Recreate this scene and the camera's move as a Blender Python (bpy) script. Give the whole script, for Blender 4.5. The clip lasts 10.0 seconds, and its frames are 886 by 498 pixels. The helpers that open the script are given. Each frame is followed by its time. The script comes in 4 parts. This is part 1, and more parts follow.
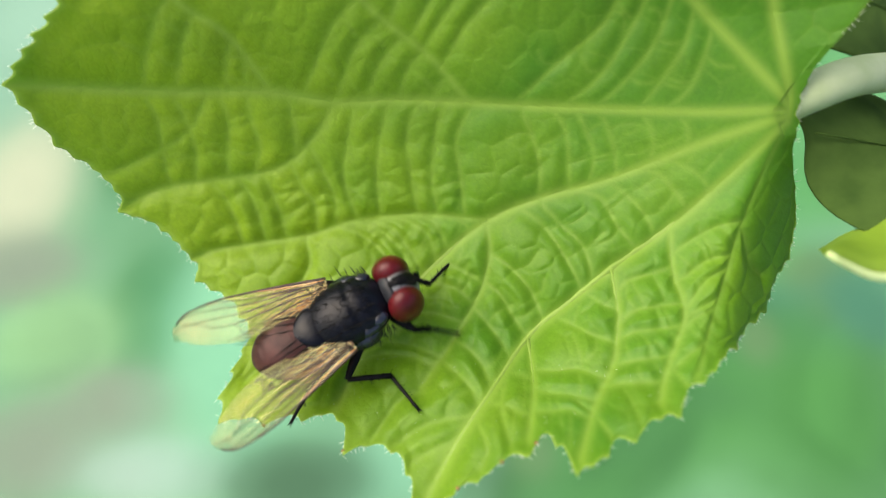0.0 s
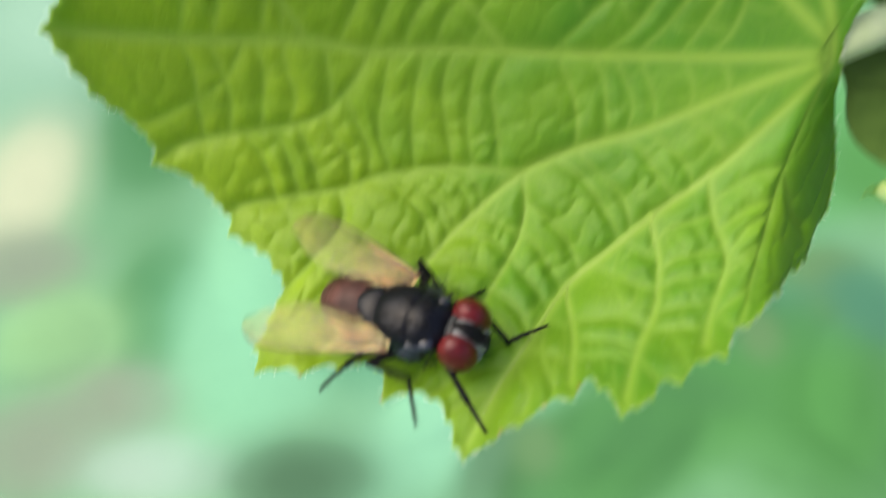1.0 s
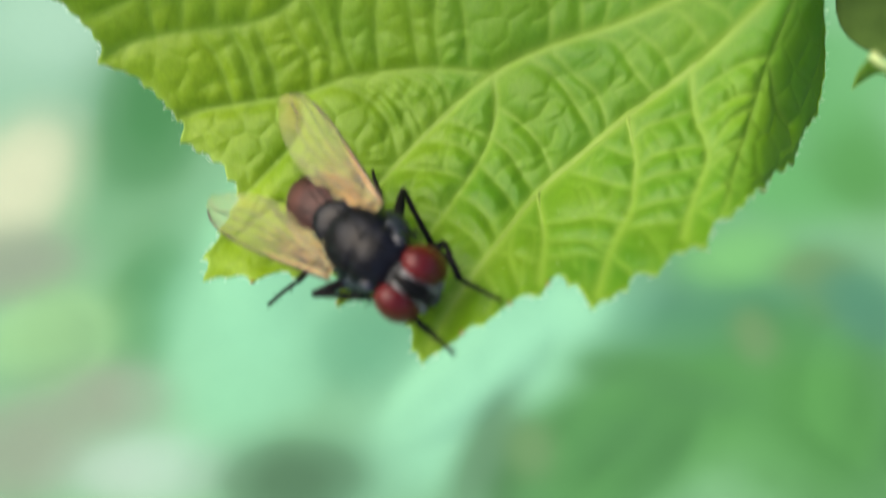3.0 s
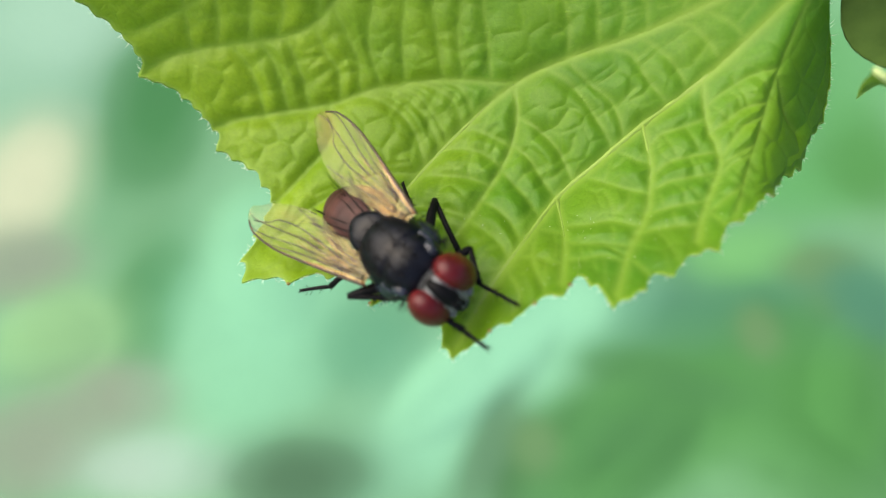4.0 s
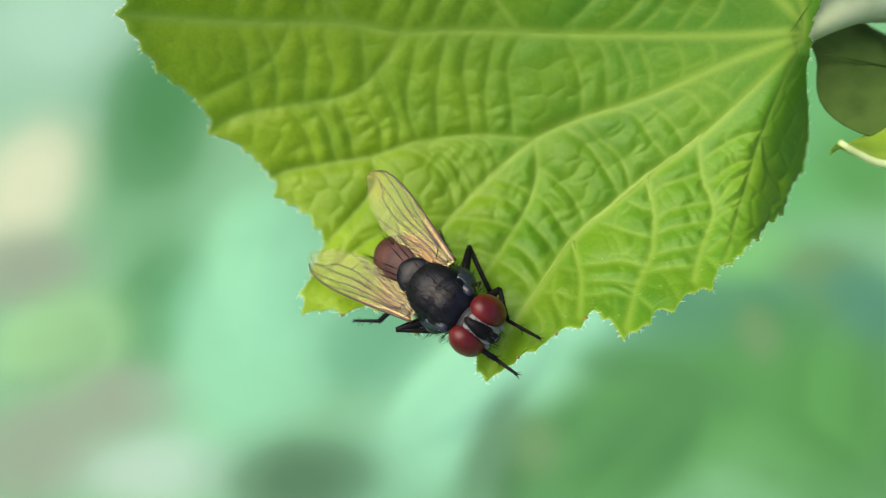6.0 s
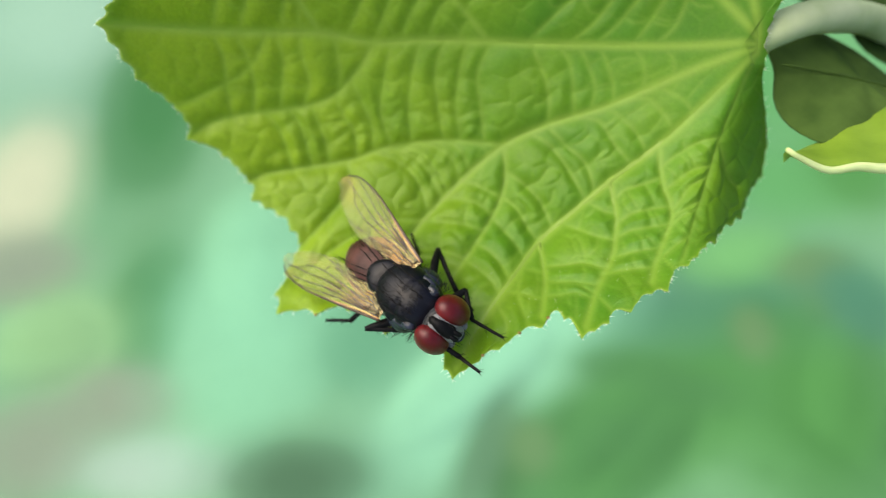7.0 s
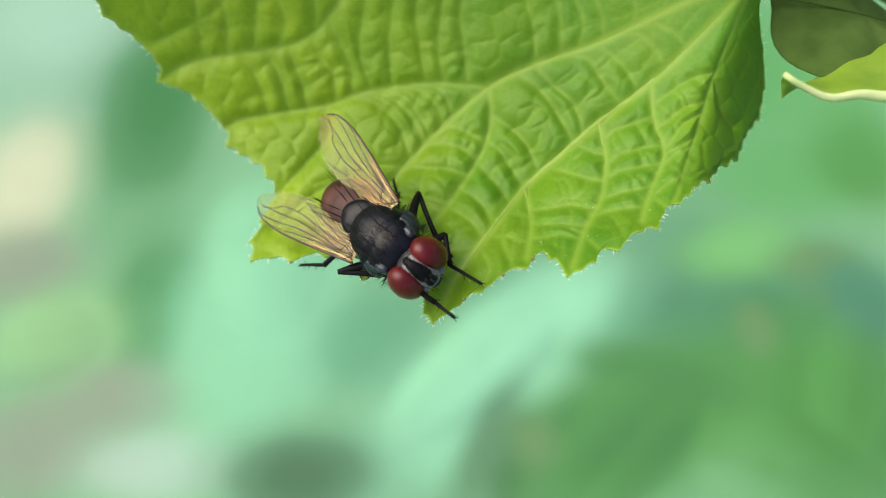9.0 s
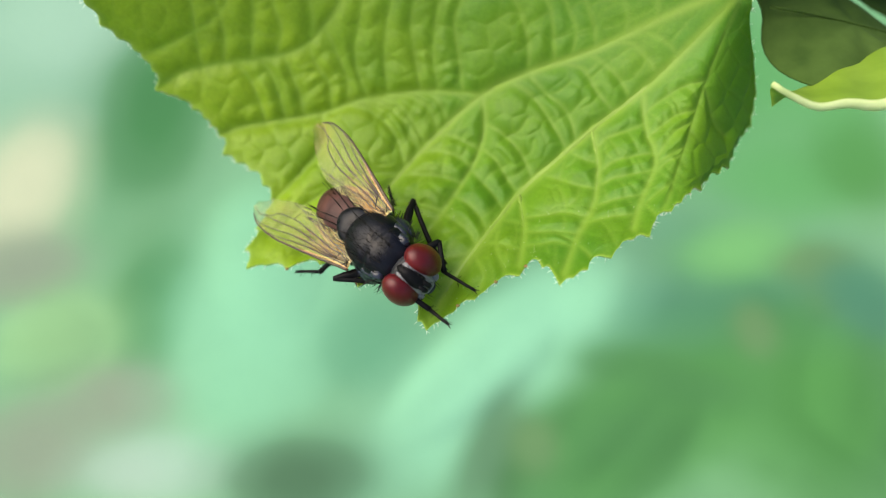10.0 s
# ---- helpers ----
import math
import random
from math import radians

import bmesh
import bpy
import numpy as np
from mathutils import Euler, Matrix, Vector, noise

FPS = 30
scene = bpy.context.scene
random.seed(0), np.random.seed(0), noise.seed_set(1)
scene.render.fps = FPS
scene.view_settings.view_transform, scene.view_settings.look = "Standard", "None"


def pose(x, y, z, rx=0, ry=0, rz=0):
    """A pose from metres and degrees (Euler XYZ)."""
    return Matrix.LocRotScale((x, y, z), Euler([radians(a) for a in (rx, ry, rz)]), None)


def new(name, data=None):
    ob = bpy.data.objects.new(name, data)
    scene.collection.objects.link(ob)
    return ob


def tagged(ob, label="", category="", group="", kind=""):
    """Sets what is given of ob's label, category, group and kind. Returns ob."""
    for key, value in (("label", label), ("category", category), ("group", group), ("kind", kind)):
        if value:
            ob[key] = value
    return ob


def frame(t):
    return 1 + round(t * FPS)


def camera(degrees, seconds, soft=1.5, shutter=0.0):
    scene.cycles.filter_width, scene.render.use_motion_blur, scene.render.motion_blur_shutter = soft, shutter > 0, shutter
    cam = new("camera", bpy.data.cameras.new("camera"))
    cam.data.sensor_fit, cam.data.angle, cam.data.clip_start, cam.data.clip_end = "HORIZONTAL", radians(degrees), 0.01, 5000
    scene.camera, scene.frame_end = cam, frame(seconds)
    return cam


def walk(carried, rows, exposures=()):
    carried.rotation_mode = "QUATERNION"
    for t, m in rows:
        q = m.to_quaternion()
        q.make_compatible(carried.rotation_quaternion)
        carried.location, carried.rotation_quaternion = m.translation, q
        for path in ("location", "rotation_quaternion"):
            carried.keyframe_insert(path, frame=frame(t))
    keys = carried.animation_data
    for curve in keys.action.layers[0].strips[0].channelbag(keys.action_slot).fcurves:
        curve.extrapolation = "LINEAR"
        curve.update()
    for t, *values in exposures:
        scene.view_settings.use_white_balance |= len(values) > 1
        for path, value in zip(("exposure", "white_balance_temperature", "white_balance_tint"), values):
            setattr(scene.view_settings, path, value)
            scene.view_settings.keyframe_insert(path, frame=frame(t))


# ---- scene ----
# All small things are built in millimetres in the view's own space: x to the right,
# y ahead, z up, seen from the first eye; BASE lays that space into the world.
MM = 0.001
EYE, TILT = 0.95, -65.0
BASE = pose(0, 0, EYE, TILT, 0, 0)

cam = camera(65.0, 10.0, soft=1.0, shutter=0.9)
cam.data.dof.use_dof = True
cam.data.dof.focus_distance = 0.0331
cam.data.dof.aperture_fstop = cam.data.lens / 1.05

PATH = [
    (0.0, 0.00, 0.00, -0.00, -0.02, -0.01, -0.05),
    (0.2, -0.21, 0.31, 0.07, 0.04, 0.02, -0.24),
    (0.4, -0.64, 1.09, -0.52, 0.01, 0.00, -0.22),
    (0.5, -0.88, 1.12, -0.07, 0.06, 0.00, -0.02),
    (0.6, -0.91, 1.19, 0.20, -0.06, -0.02, 0.32),
    (0.8, -1.08, 0.32, 0.11, -0.01, -0.00, 0.17),
    (1.0, -1.64, 0.22, -2.34, 0.16, -0.07, -0.07),
    (1.2, -2.30, 1.38, -4.64, 0.05, -0.06, -0.51),
    (1.5, -1.30, 1.84, -4.98, 0.15, -0.04, -0.30),
    (2.0, -0.57, 3.13, -6.12, 0.07, -0.02, -0.64),
    (2.5, -1.25, 3.94, -10.13, 0.15, -0.17, -0.41),
    (3.0, -0.18, 2.34, -6.82, -0.15, 0.21, -0.34),
    (3.2, -0.44, 2.41, -5.88, -0.01, 0.05, -0.20),
    (4.3, -1.49, -0.41, -6.43, 0.08, -0.03, 0.05),
    (4.5, -1.85, -0.93, -5.65, -0.06, -0.06, 0.40),
    (5.0, -3.23, -1.74, -5.42, 0.11, 0.04, 0.33),
    (6.5, -2.29, -5.48, -4.56, 0.05, 0.10, 0.16),
    (7.0, -1.45, -5.73, -4.68, -0.20, 0.12, 0.15),
    (7.5, -0.77, -5.49, -5.05, -0.22, 0.09, 0.11),
    (8.0, -0.55, -4.95, -5.93, -0.15, -0.05, 0.16),
    (8.5, -0.35, -4.61, -7.11, -0.11, -0.06, 0.17),
    (9.0, -0.34, -3.97, -7.48, 0.01, -0.07, 0.25),
    (9.5, -0.19, -4.08, -7.57, 0.04, -0.04, 0.22),
    (10.0, -0.06, -4.36, -7.23, 0.00, 0.08, 0.33),
]
STOPS = 1.02
walk(cam, [(t, BASE @ pose(x * MM, y * MM, z * MM, 90 + pitch, roll, yaw)) for t, x, y, z, yaw, pitch, roll in PATH],
     exposures=[(0.0, STOPS, 7000, 10), (1.0, STOPS, 7000, 10), (2.5, STOPS - 0.07, 7000, 10), (10.0, STOPS - 0.10, 7000, 10)])

# ---- light: a bright, hazy sky with a soft high sun ----
SUN_HIGH, SUN_ROUND = 52.0, 284.0
world = bpy.data.worlds.new("sky")
scene.world = world
world.use_nodes = True
wn = world.node_tree
wn.nodes.clear()
sky = wn.nodes.new("ShaderNodeTexSky")
sky.sky_type, sky.sun_disc = "NISHITA", False
sky.sun_elevation, sky.sun_rotation = radians(SUN_HIGH), radians(SUN_ROUND)
sky.air_density, sky.dust_density = 1.0, 4.0
back = wn.nodes.new("ShaderNodeBackground")
back.inputs["Strength"].default_value = 0.15
wout = wn.nodes.new("ShaderNodeOutputWorld")
wn.links.new(sky.outputs[0], back.inputs[0])
wn.links.new(back.outputs[0], wout.inputs[0])

sun = new("sun", bpy.data.lights.new("sun", "SUN"))
sun.data.energy, sun.data.angle, sun.data.color = 2.6, radians(75), (1.0, 0.95, 0.84)
sun.matrix_world = pose(0, 0, 3, 90 - SUN_HIGH, 0, 180 - SUN_ROUND)


# ---- materials ----
class Nodes:
    """A short way to write a node material."""

    def __init__(self, name):
        self.mat = bpy.data.materials.new(name)
        self.mat.use_nodes = True
        self.tree = self.mat.node_tree
        self.tree.nodes.clear()
        self.out = self.tree.nodes.new("ShaderNodeOutputMaterial")
        self.where = self.tree.nodes.new("ShaderNodeTexCoord").outputs["Object"]

    def add(self, kind, **values):
        node = self.tree.nodes.new(kind)
        for key, value in values.items():
            key = key.replace("_", " ")
            node.inputs[key].default_value = value
        return node

    def link(self, a, b):
        self.tree.links.new(a, b)

    def noise(self, scale, detail=4.0, rough=0.55, stretch=None):
        n = self.add("ShaderNodeTexNoise", Scale=scale, Detail=detail, Roughness=rough)
        at = self.where
        if stretch:
            m = self.add("ShaderNodeMapping", Scale=stretch)
            self.link(at, m.inputs["Vector"])
            at = m.outputs[0]
        self.link(at, n.inputs["Vector"])
        return n.outputs["Fac"]

    def ramp(self, fac, *stops):
        r = self.tree.nodes.new("ShaderNodeValToRGB")
        while len(r.color_ramp.elements) < len(stops):
            r.color_ramp.elements.new(0.5)
        for e, (p, c) in zip(r.color_ramp.elements, stops):
            e.position, e.color = p, (*c, 1)
        self.link(fac, r.inputs[0])
        return r.outputs[0]

    def mix(self, fac, a, b, kind="MIX"):
        m = self.tree.nodes.new("ShaderNodeMix")
        m.data_type, m.blend_type = "RGBA", kind
        socks = {"f": m.inputs[0], "a": m.inputs[6], "b": m.inputs[7]}
        for k, value in (("f", fac), ("a", a), ("b", b)):
            if hasattr(value, "is_linked"):
                self.link(value, socks[k])
            elif k == "f":
                socks[k].default_value = value
            else:
                socks[k].default_value = (*value, 1)
        return m.outputs[2]

    def bump(self, height, strength, distance):
        b = self.add("ShaderNodeBump", Strength=strength, Distance=distance)
        self.link(height, b.inputs["Height"])
        return b.outputs[0]

    def principled(self, colour, rough=0.5, metal=0.0, spec=0.5, normal=None, coat=0.0, sheen=0.0):
        p = self.add("ShaderNodeBsdfPrincipled", Metallic=metal)
        for key, value in (("Base Color", colour), ("Roughness", rough)):
            if hasattr(value, "is_linked"):
                self.link(value, p.inputs[key])
            else:
                p.inputs[key].default_value = (*value, 1) if key == "Base Color" else value
        p.inputs["Specular IOR Level"].default_value = spec
        p.inputs["Coat Weight"].default_value = coat
        p.inputs["Sheen Weight"].default_value = sheen
        if normal:
            self.link(normal, p.inputs["Normal"])
        return p.outputs[0]

    def sheer(self, colour, share, surface):
        """Lets a share of the light shine through a thin sheet."""
        t = self.tree.nodes.new("ShaderNodeBsdfTranslucent")
        self.link(colour, t.inputs["Color"])
        m = self.tree.nodes.new("ShaderNodeMixShader")
        m.inputs[0].default_value = share
        self.link(surface, m.inputs[1])
        self.link(t.outputs[0], m.inputs[2])
        return m.outputs[0]

    def done(self, shader):
        self.link(shader, self.out.inputs["Surface"])
        return self.mat


def blade_material():
    n = Nodes("leaf_blade")
    at = n.tree.nodes.new("ShaderNodeAttribute")
    at.attribute_name = "vein"
    dimming = n.tree.nodes.new("ShaderNodeAttribute")
    dimming.attribute_name = "age_shade"
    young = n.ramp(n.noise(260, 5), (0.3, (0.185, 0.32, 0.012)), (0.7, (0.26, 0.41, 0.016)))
    # riper green, also darkened to hold the shade on the blade's right
    ripe_dim = n.ramp(n.noise(180, 5), (0.3, (0.060, 0.200, 0.010)), (0.7, (0.092, 0.260, 0.015)))
    base = n.mix(dimming.outputs["Fac"], young, ripe_dim)
    fine = n.ramp(n.noise(5200, 3), (0.35, (0.86, 0.88, 0.84)), (0.65, (1.08, 1.06, 1.05)))
    base = n.mix(0.55, base, fine, "MULTIPLY")
    col = n.mix(at.outputs["Fac"], base, (0.25, 0.40, 0.055))
    net = n.add("ShaderNodeTexVoronoi", Scale=2600)
    net.feature = "DISTANCE_TO_EDGE"
    n.link(n.where, net.inputs["Vector"])
    lines = n.ramp(net.outputs["Distance"], (0.0, (0, 0, 0)), (0.16, (1, 1, 1)))
    cells = n.add("ShaderNodeTexVoronoi", Scale=900)
    cells.feature = "DISTANCE_TO_EDGE"
    n.link(n.where, cells.inputs["Vector"])
    pads = n.ramp(cells.outputs["Distance"], (0.0, (0, 0, 0)), (0.3, (1, 1, 1)))
    bump = n.bump(n.mix(0.45, n.mix(0.5, lines, n.noise(5200, 4)), pads), 0.35, 0.00007)
    s = n.principled(col, 0.46, spec=0.32, normal=bump)
    return n.done(n.sheer(col, 0.48, s))


def plain(name, low, high, scale, rough=0.5, spec=0.5, bump=0.0, metal=0.0, coat=0.0, share=0.0, sheen=0.0, grain=6000, depth=0.00002):
    n = Nodes(name)
    col = n.ramp(n.noise(scale, 5), (0.32, low), (0.68, high))
    nor = n.bump(n.noise(grain, 3), bump, depth) if bump else None
    s = n.principled(col, rough, metal, spec, nor, coat, sheen)
    if share:
        s = n.sheer(col, share, s)
    return n.done(s)


def eye_material():
    n = Nodes("compound_eye")
    col = n.ramp(n.noise(900, 3), (0.3, (0.032, 0.002, 0.003)), (0.7, (0.078, 0.005, 0.007)))
    v = n.add("ShaderNodeTexVoronoi", Scale=26000)
    n.link(n.where, v.inputs["Vector"])
    return n.done(n.principled(col, 0.32, spec=0.24, normal=n.bump(v.outputs["Distance"], 0.4, 0.000008)))


def wing_material():
    n = Nodes("wing_membrane")
    at = n.tree.nodes.new("ShaderNodeAttribute")
    at.attribute_name = "base"
    clear = n.tree.nodes.new("ShaderNodeBsdfTransparent")
    n.link(n.ramp(at.outputs["Fac"], (0.0, (0.84, 0.82, 0.68)), (0.3, (0.82, 0.72, 0.46)), (0.55, (0.62, 0.36, 0.15)), (1.0, (0.40, 0.15, 0.04))), clear.inputs["Color"])
    col = n.ramp(at.outputs["Fac"], (0.0, (0.17, 0.155, 0.10)), (0.4, (0.19, 0.11, 0.05)), (1.0, (0.22, 0.075, 0.02)))
    film = n.sheer(col, 0.6, n.principled(col, 0.3, spec=0.5))
    gloss = n.add("ShaderNodeBsdfGlossy", Roughness=0.22)
    shimmer = n.ramp(n.noise(420, 2, stretch=(0.5, 1.6, 1.0)), (0.3, (0.90, 0.55, 0.42)), (0.5, (0.66, 0.80, 0.38)), (0.7, (0.90, 0.66, 0.30)))
    n.link(shimmer, gloss.inputs["Color"])
    n.link(n.bump(n.noise(1100, 2, stretch=(0.3, 3.5, 1.0)), 1.0, 0.00010), gloss.inputs["Normal"])
    both = n.tree.nodes.new("ShaderNodeMixShader")
    both.inputs[0].default_value = 0.19
    n.link(film, both.inputs[1])
    n.link(gloss.outputs[0], both.inputs[2])
    share = n.ramp(at.outputs["Fac"], (0.0, (0.20,) * 3), (0.5, (0.33,) * 3), (1.0, (0.66,) * 3))
    m = n.tree.nodes.new("ShaderNodeMixShader")
    n.link(share, m.inputs[0])
    n.link(clear.outputs[0], m.inputs[1])
    n.link(both.outputs[0], m.inputs[2])
    return n.done(m.outputs[0])


def abdomen_material():
    n = Nodes("abdomen")
    at = n.tree.nodes.new("ShaderNodeAttribute")
    at.attribute_name = "side"
    dark = n.ramp(n.noise(1400, 5), (0.3, (0.020, 0.007, 0.006)), (0.7, (0.058, 0.021, 0.017)))
    pale = n.ramp(n.noise(1800, 5), (0.3, (0.48, 0.22, 0.15)), (0.7, (0.64, 0.36, 0.27)))
    return n.done(n.principled(n.mix(at.outputs["Fac"], dark, pale), 0.45, spec=0.16, normal=n.bump(n.noise(7000, 3), 0.4, 0.00002)))


def thorax_material():
    n = Nodes("thorax")
    bands = n.noise(1100, 4, stretch=(0.25, 1.6, 0.6))
    col = n.ramp(bands, (0.35, (0.0010, 0.0012, 0.003)), (0.6, (0.0025, 0.003, 0.006)), (0.78, (0.007, 0.008, 0.013)))
    return n.done(n.principled(col, n.ramp(n.noise(1500, 3), (0.35, (0.26,) * 3), (0.65, (0.36,) * 3)), spec=0.17, normal=n.bump(n.noise(4200, 4), 0.5, 0.00003)))


BLADE = blade_material()
VEIN = plain("leaf_vein", (0.19, 0.31, 0.045), (0.24, 0.37, 0.07), 400, 0.55, 0.3, 0.3, share=0.3)
PETIOLE = plain("petiole", (0.32, 0.40, 0.21), (0.47, 0.54, 0.34), 300, 0.6, 0.2, 0.3, share=0.25)
HAIR = plain("plant_hair", (0.70, 0.74, 0.62), (0.82, 0.85, 0.74), 900, 0.5, 0.4, share=0.35)
SCORCH = plain("dry_tooth", (0.16, 0.10, 0.03), (0.26, 0.17, 0.06), 2000, 0.7, 0.2)
EYE_RED = eye_material()
WING = wing_material()
WING_VEIN = plain("wing_vein", (0.014, 0.007, 0.004), (0.050, 0.023, 0.009), 1500, 0.4, 0.4)
WING_GOLD = plain("wing_base_vein", (0.26, 0.12, 0.035), (0.44, 0.23, 0.08), 1500, 0.2, 1.0)
ABDOMEN = abdomen_material()
THORAX = thorax_material()
BLACK = plain("black_cuticle", (0.002, 0.002, 0.0025), (0.006, 0.006, 0.007), 2500, 0.5, 0.07, 0.4)
HEAD_GREY = plain("head_dust", (0.004, 0.0045, 0.006), (0.022, 0.024, 0.028), 1300, 0.5, 0.25, 0.5)
FACE = plain("silver_face", (0.045, 0.047, 0.051), (0.16, 0.165, 0.175), 350, 0.42, 0.4, 0.5, sheen=0.2)
PLATE = plain("side_plate", (0.003, 0.0035, 0.006), (0.014, 0.018, 0.032), 1100, 0.26, 0.45, 0.5)
BRISTLE = plain("bristle", (0.005, 0.005, 0.005), (0.012, 0.011, 0.010), 3000, 0.5, 0.1)
YOUNG = plain("young_leaf", (0.13, 0.24, 0.012), (0.21, 0.34, 0.03), 300, 0.55, 0.35, 0.3, share=0.35)
# leaf green with the shade mixed into the colour
SHADED = plain("shade_dark_leaf", (0.020, 0.046, 0.009), (0.055, 0.10, 0.022), 260, 0.9, 0.06, 0.3, share=0.15)
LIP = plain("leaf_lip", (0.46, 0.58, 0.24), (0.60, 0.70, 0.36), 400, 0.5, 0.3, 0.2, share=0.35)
BARK = plain("stem_skin", (0.16, 0.18, 0.12), (0.30, 0.32, 0.25), 260, 0.7, 0.2, 0.4)


# ---- helpers for meshes ----
def mesh_from(name, verts, faces, smooth=True):
    me = bpy.data.meshes.new(name)
    me.from_pydata([tuple(v) for v in verts], [], [tuple(f) for f in faces])
    if smooth:
        me.polygons.foreach_set("use_smooth", [True] * len(me.polygons))
    me.update()
    return me


def attribute(me, name, values):
    me.attributes.new(name, "FLOAT", "POINT").data.foreach_set("value", np.asarray(values, dtype=np.float32))


def put(name, me, material, parent=None, label="", m=None):
    if not me.materials:
        me.materials.append(material)
    ob = new(name, me)
    if parent:
        ob.parent = parent
    if m is not None:
        ob.matrix_basis = m
    return tagged(ob, label)


def spline(points, step):
    """A smooth line (Catmull-Rom) through points, in steps of about that length."""
    p = [np.array(q, float) for q in points]
    p = [2 * p[0] - p[1]] + p + [2 * p[-1] - p[-2]]
    out = []
    for a, b, c, d in zip(p, p[1:], p[2:], p[3:]):
        k = max(2, int(np.linalg.norm(c - b) / step))
        for t in np.arange(k) / k:
            out.append(0.5 * (2 * b + (c - a) * t + (2 * a - 5 * b + 4 * c - d) * t * t + (3 * b - a - 3 * c + d) * t ** 3))
    return np.array(out + [p[-2]])


def tube(points, radii, sides=8, scale=MM, flat=1.0):
    """A tapered tube along points, as verts and faces."""
    pts = np.array(points, float)
    n = len(pts)
    rad = np.interp(np.linspace(0, 1, n), np.linspace(0, 1, len(radii)), radii)
    ahead = np.gradient(pts, axis=0)
    verts, faces = [], []
    up = Vector((0.13, -0.9, 0.41)).normalized()
    for i in range(n):
        d = Vector(ahead[i]).normalized()
        a = d.cross(up)
        a = a.normalized() if a.length > 1e-6 else d.orthogonal().normalized()
        b = a.cross(d).normalized()
        up = b
        for k in range(sides):
            w = 2 * math.pi * k / sides
            verts.append((Vector(pts[i]) + float(rad[i]) * (math.cos(w) * a + flat * math.sin(w) * b)) * scale)
    for i in range(n - 1):
        for k in range(sides):
            k2 = (k + 1) % sides
            faces.append((i * sides + k, i * sides + k2, (i + 1) * sides + k2, (i + 1) * sides + k))
    faces.append(tuple(range(sides))[::-1])
    faces.append(tuple((n - 1) * sides + k for k in range(sides)))
    return verts, faces


def joined(pieces):
    verts, faces = [], []
    for v, f in pieces:
        at = len(verts)
        verts += list(v)
        faces += [tuple(i + at for i in q) for q in f]
    return verts, faces


def bristles(rows, scale=MM):
    """Fine, bent, tapered hairs: rows of root, direction, length and thickness."""
    verts, faces = [], []
    for root, way, length, thick in rows:
        root, way = Vector(root), Vector(way).normalized()
        side = way.orthogonal().normalized()
        other = way.cross(side)
        bend = (side * random.uniform(-1, 1) + other * random.uniform(-1, 1)) * 0.12 * length
        at = len(verts)
        for s, r in ((0.0, 1.0), (0.55, 0.7)):
            c = root + way * length * s + bend * s * s
            for k in range(3):
                w = 2 * math.pi * k / 3
                verts.append((c + thick * r * (math.cos(w) * side + math.sin(w) * other)) * scale)
        verts.append((root + way * length + bend) * scale)
        for k in range(3):
            k2 = (k + 1) % 3
            faces.append((at + k, at + k2, at + 3 + k2, at + 3 + k))
            faces.append((at + 3 + k, at + 3 + k2, at + 6))
    return verts, faces


def lathe(stations, rings=28, power=2.0):
    """A body along x: stations of x, half width, half height up, half height down, centre z."""
    st = np.array(stations, float)
    s = np.linspace(0, len(st) - 1, (len(st) - 1) * 8 + 1)
    prof = np.stack([np.interp(s, range(len(st)), st[:, i]) for i in range(5)], 1)
    for _ in range(16):
        prof[1:-1] = 0.25 * prof[:-2] + 0.5 * prof[1:-1] + 0.25 * prof[2:]
    verts, faces = [], []
    for x, hw, hu, hd, cz in prof:
        for k in range(rings):
            w = 2 * math.pi * k / rings
            c, q = math.cos(w), math.sin(w)
            c = math.copysign(abs(c) ** (2 / power), c)
            q = math.copysign(abs(q) ** (2 / power), q)
            verts.append(np.array((x, hw * c, cz + (hu if q > 0 else hd) * q)))
    n = len(prof)
    for i in range(n - 1):
        for k in range(rings):
            k2 = (k + 1) % rings
            faces.append((i * rings + k, i * rings + k2, (i + 1) * rings + k2, (i + 1) * rings + k))
    faces.append(tuple(range(rings)))
    faces.append(tuple((n - 1) * rings + k for k in range(rings))[::-1])
    return verts, faces


def ball(centre, radii, rows=16, cols=24, turn=None):
    verts, faces = [], []
    for i in range(rows + 1):
        a = math.pi * i / rows
        for k in range(cols):
            w = 2 * math.pi * k / cols
            v = Vector((radii[0] * math.sin(a) * math.cos(w), radii[1] * math.sin(a) * math.sin(w), radii[2] * math.cos(a)))
            if turn:
                v = turn @ v
            verts.append(v + Vector(centre))
    for i in range(rows):
        for k in range(cols):
            k2 = (k + 1) % cols
            faces.append((i * cols + k, (i + 1) * cols + k, (i + 1) * cols + k2, i * cols + k2))
    return verts, faces


def scaled(piece):
    v, f = piece
    return [Vector(q) * MM for q in v], f


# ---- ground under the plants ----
# bright and dark spots of the blurred plants behind, painted as soft patches
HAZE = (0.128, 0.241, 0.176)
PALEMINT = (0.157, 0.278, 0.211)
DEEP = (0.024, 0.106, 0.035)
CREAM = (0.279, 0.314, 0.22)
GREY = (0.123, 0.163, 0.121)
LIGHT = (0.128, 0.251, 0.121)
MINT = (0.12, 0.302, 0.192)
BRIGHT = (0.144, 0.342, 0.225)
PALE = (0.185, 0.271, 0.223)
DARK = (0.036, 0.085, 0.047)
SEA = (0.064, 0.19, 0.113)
DULLGREEN = (0.057, 0.131, 0.072)
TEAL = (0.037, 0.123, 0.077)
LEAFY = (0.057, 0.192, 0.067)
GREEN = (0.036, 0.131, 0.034)
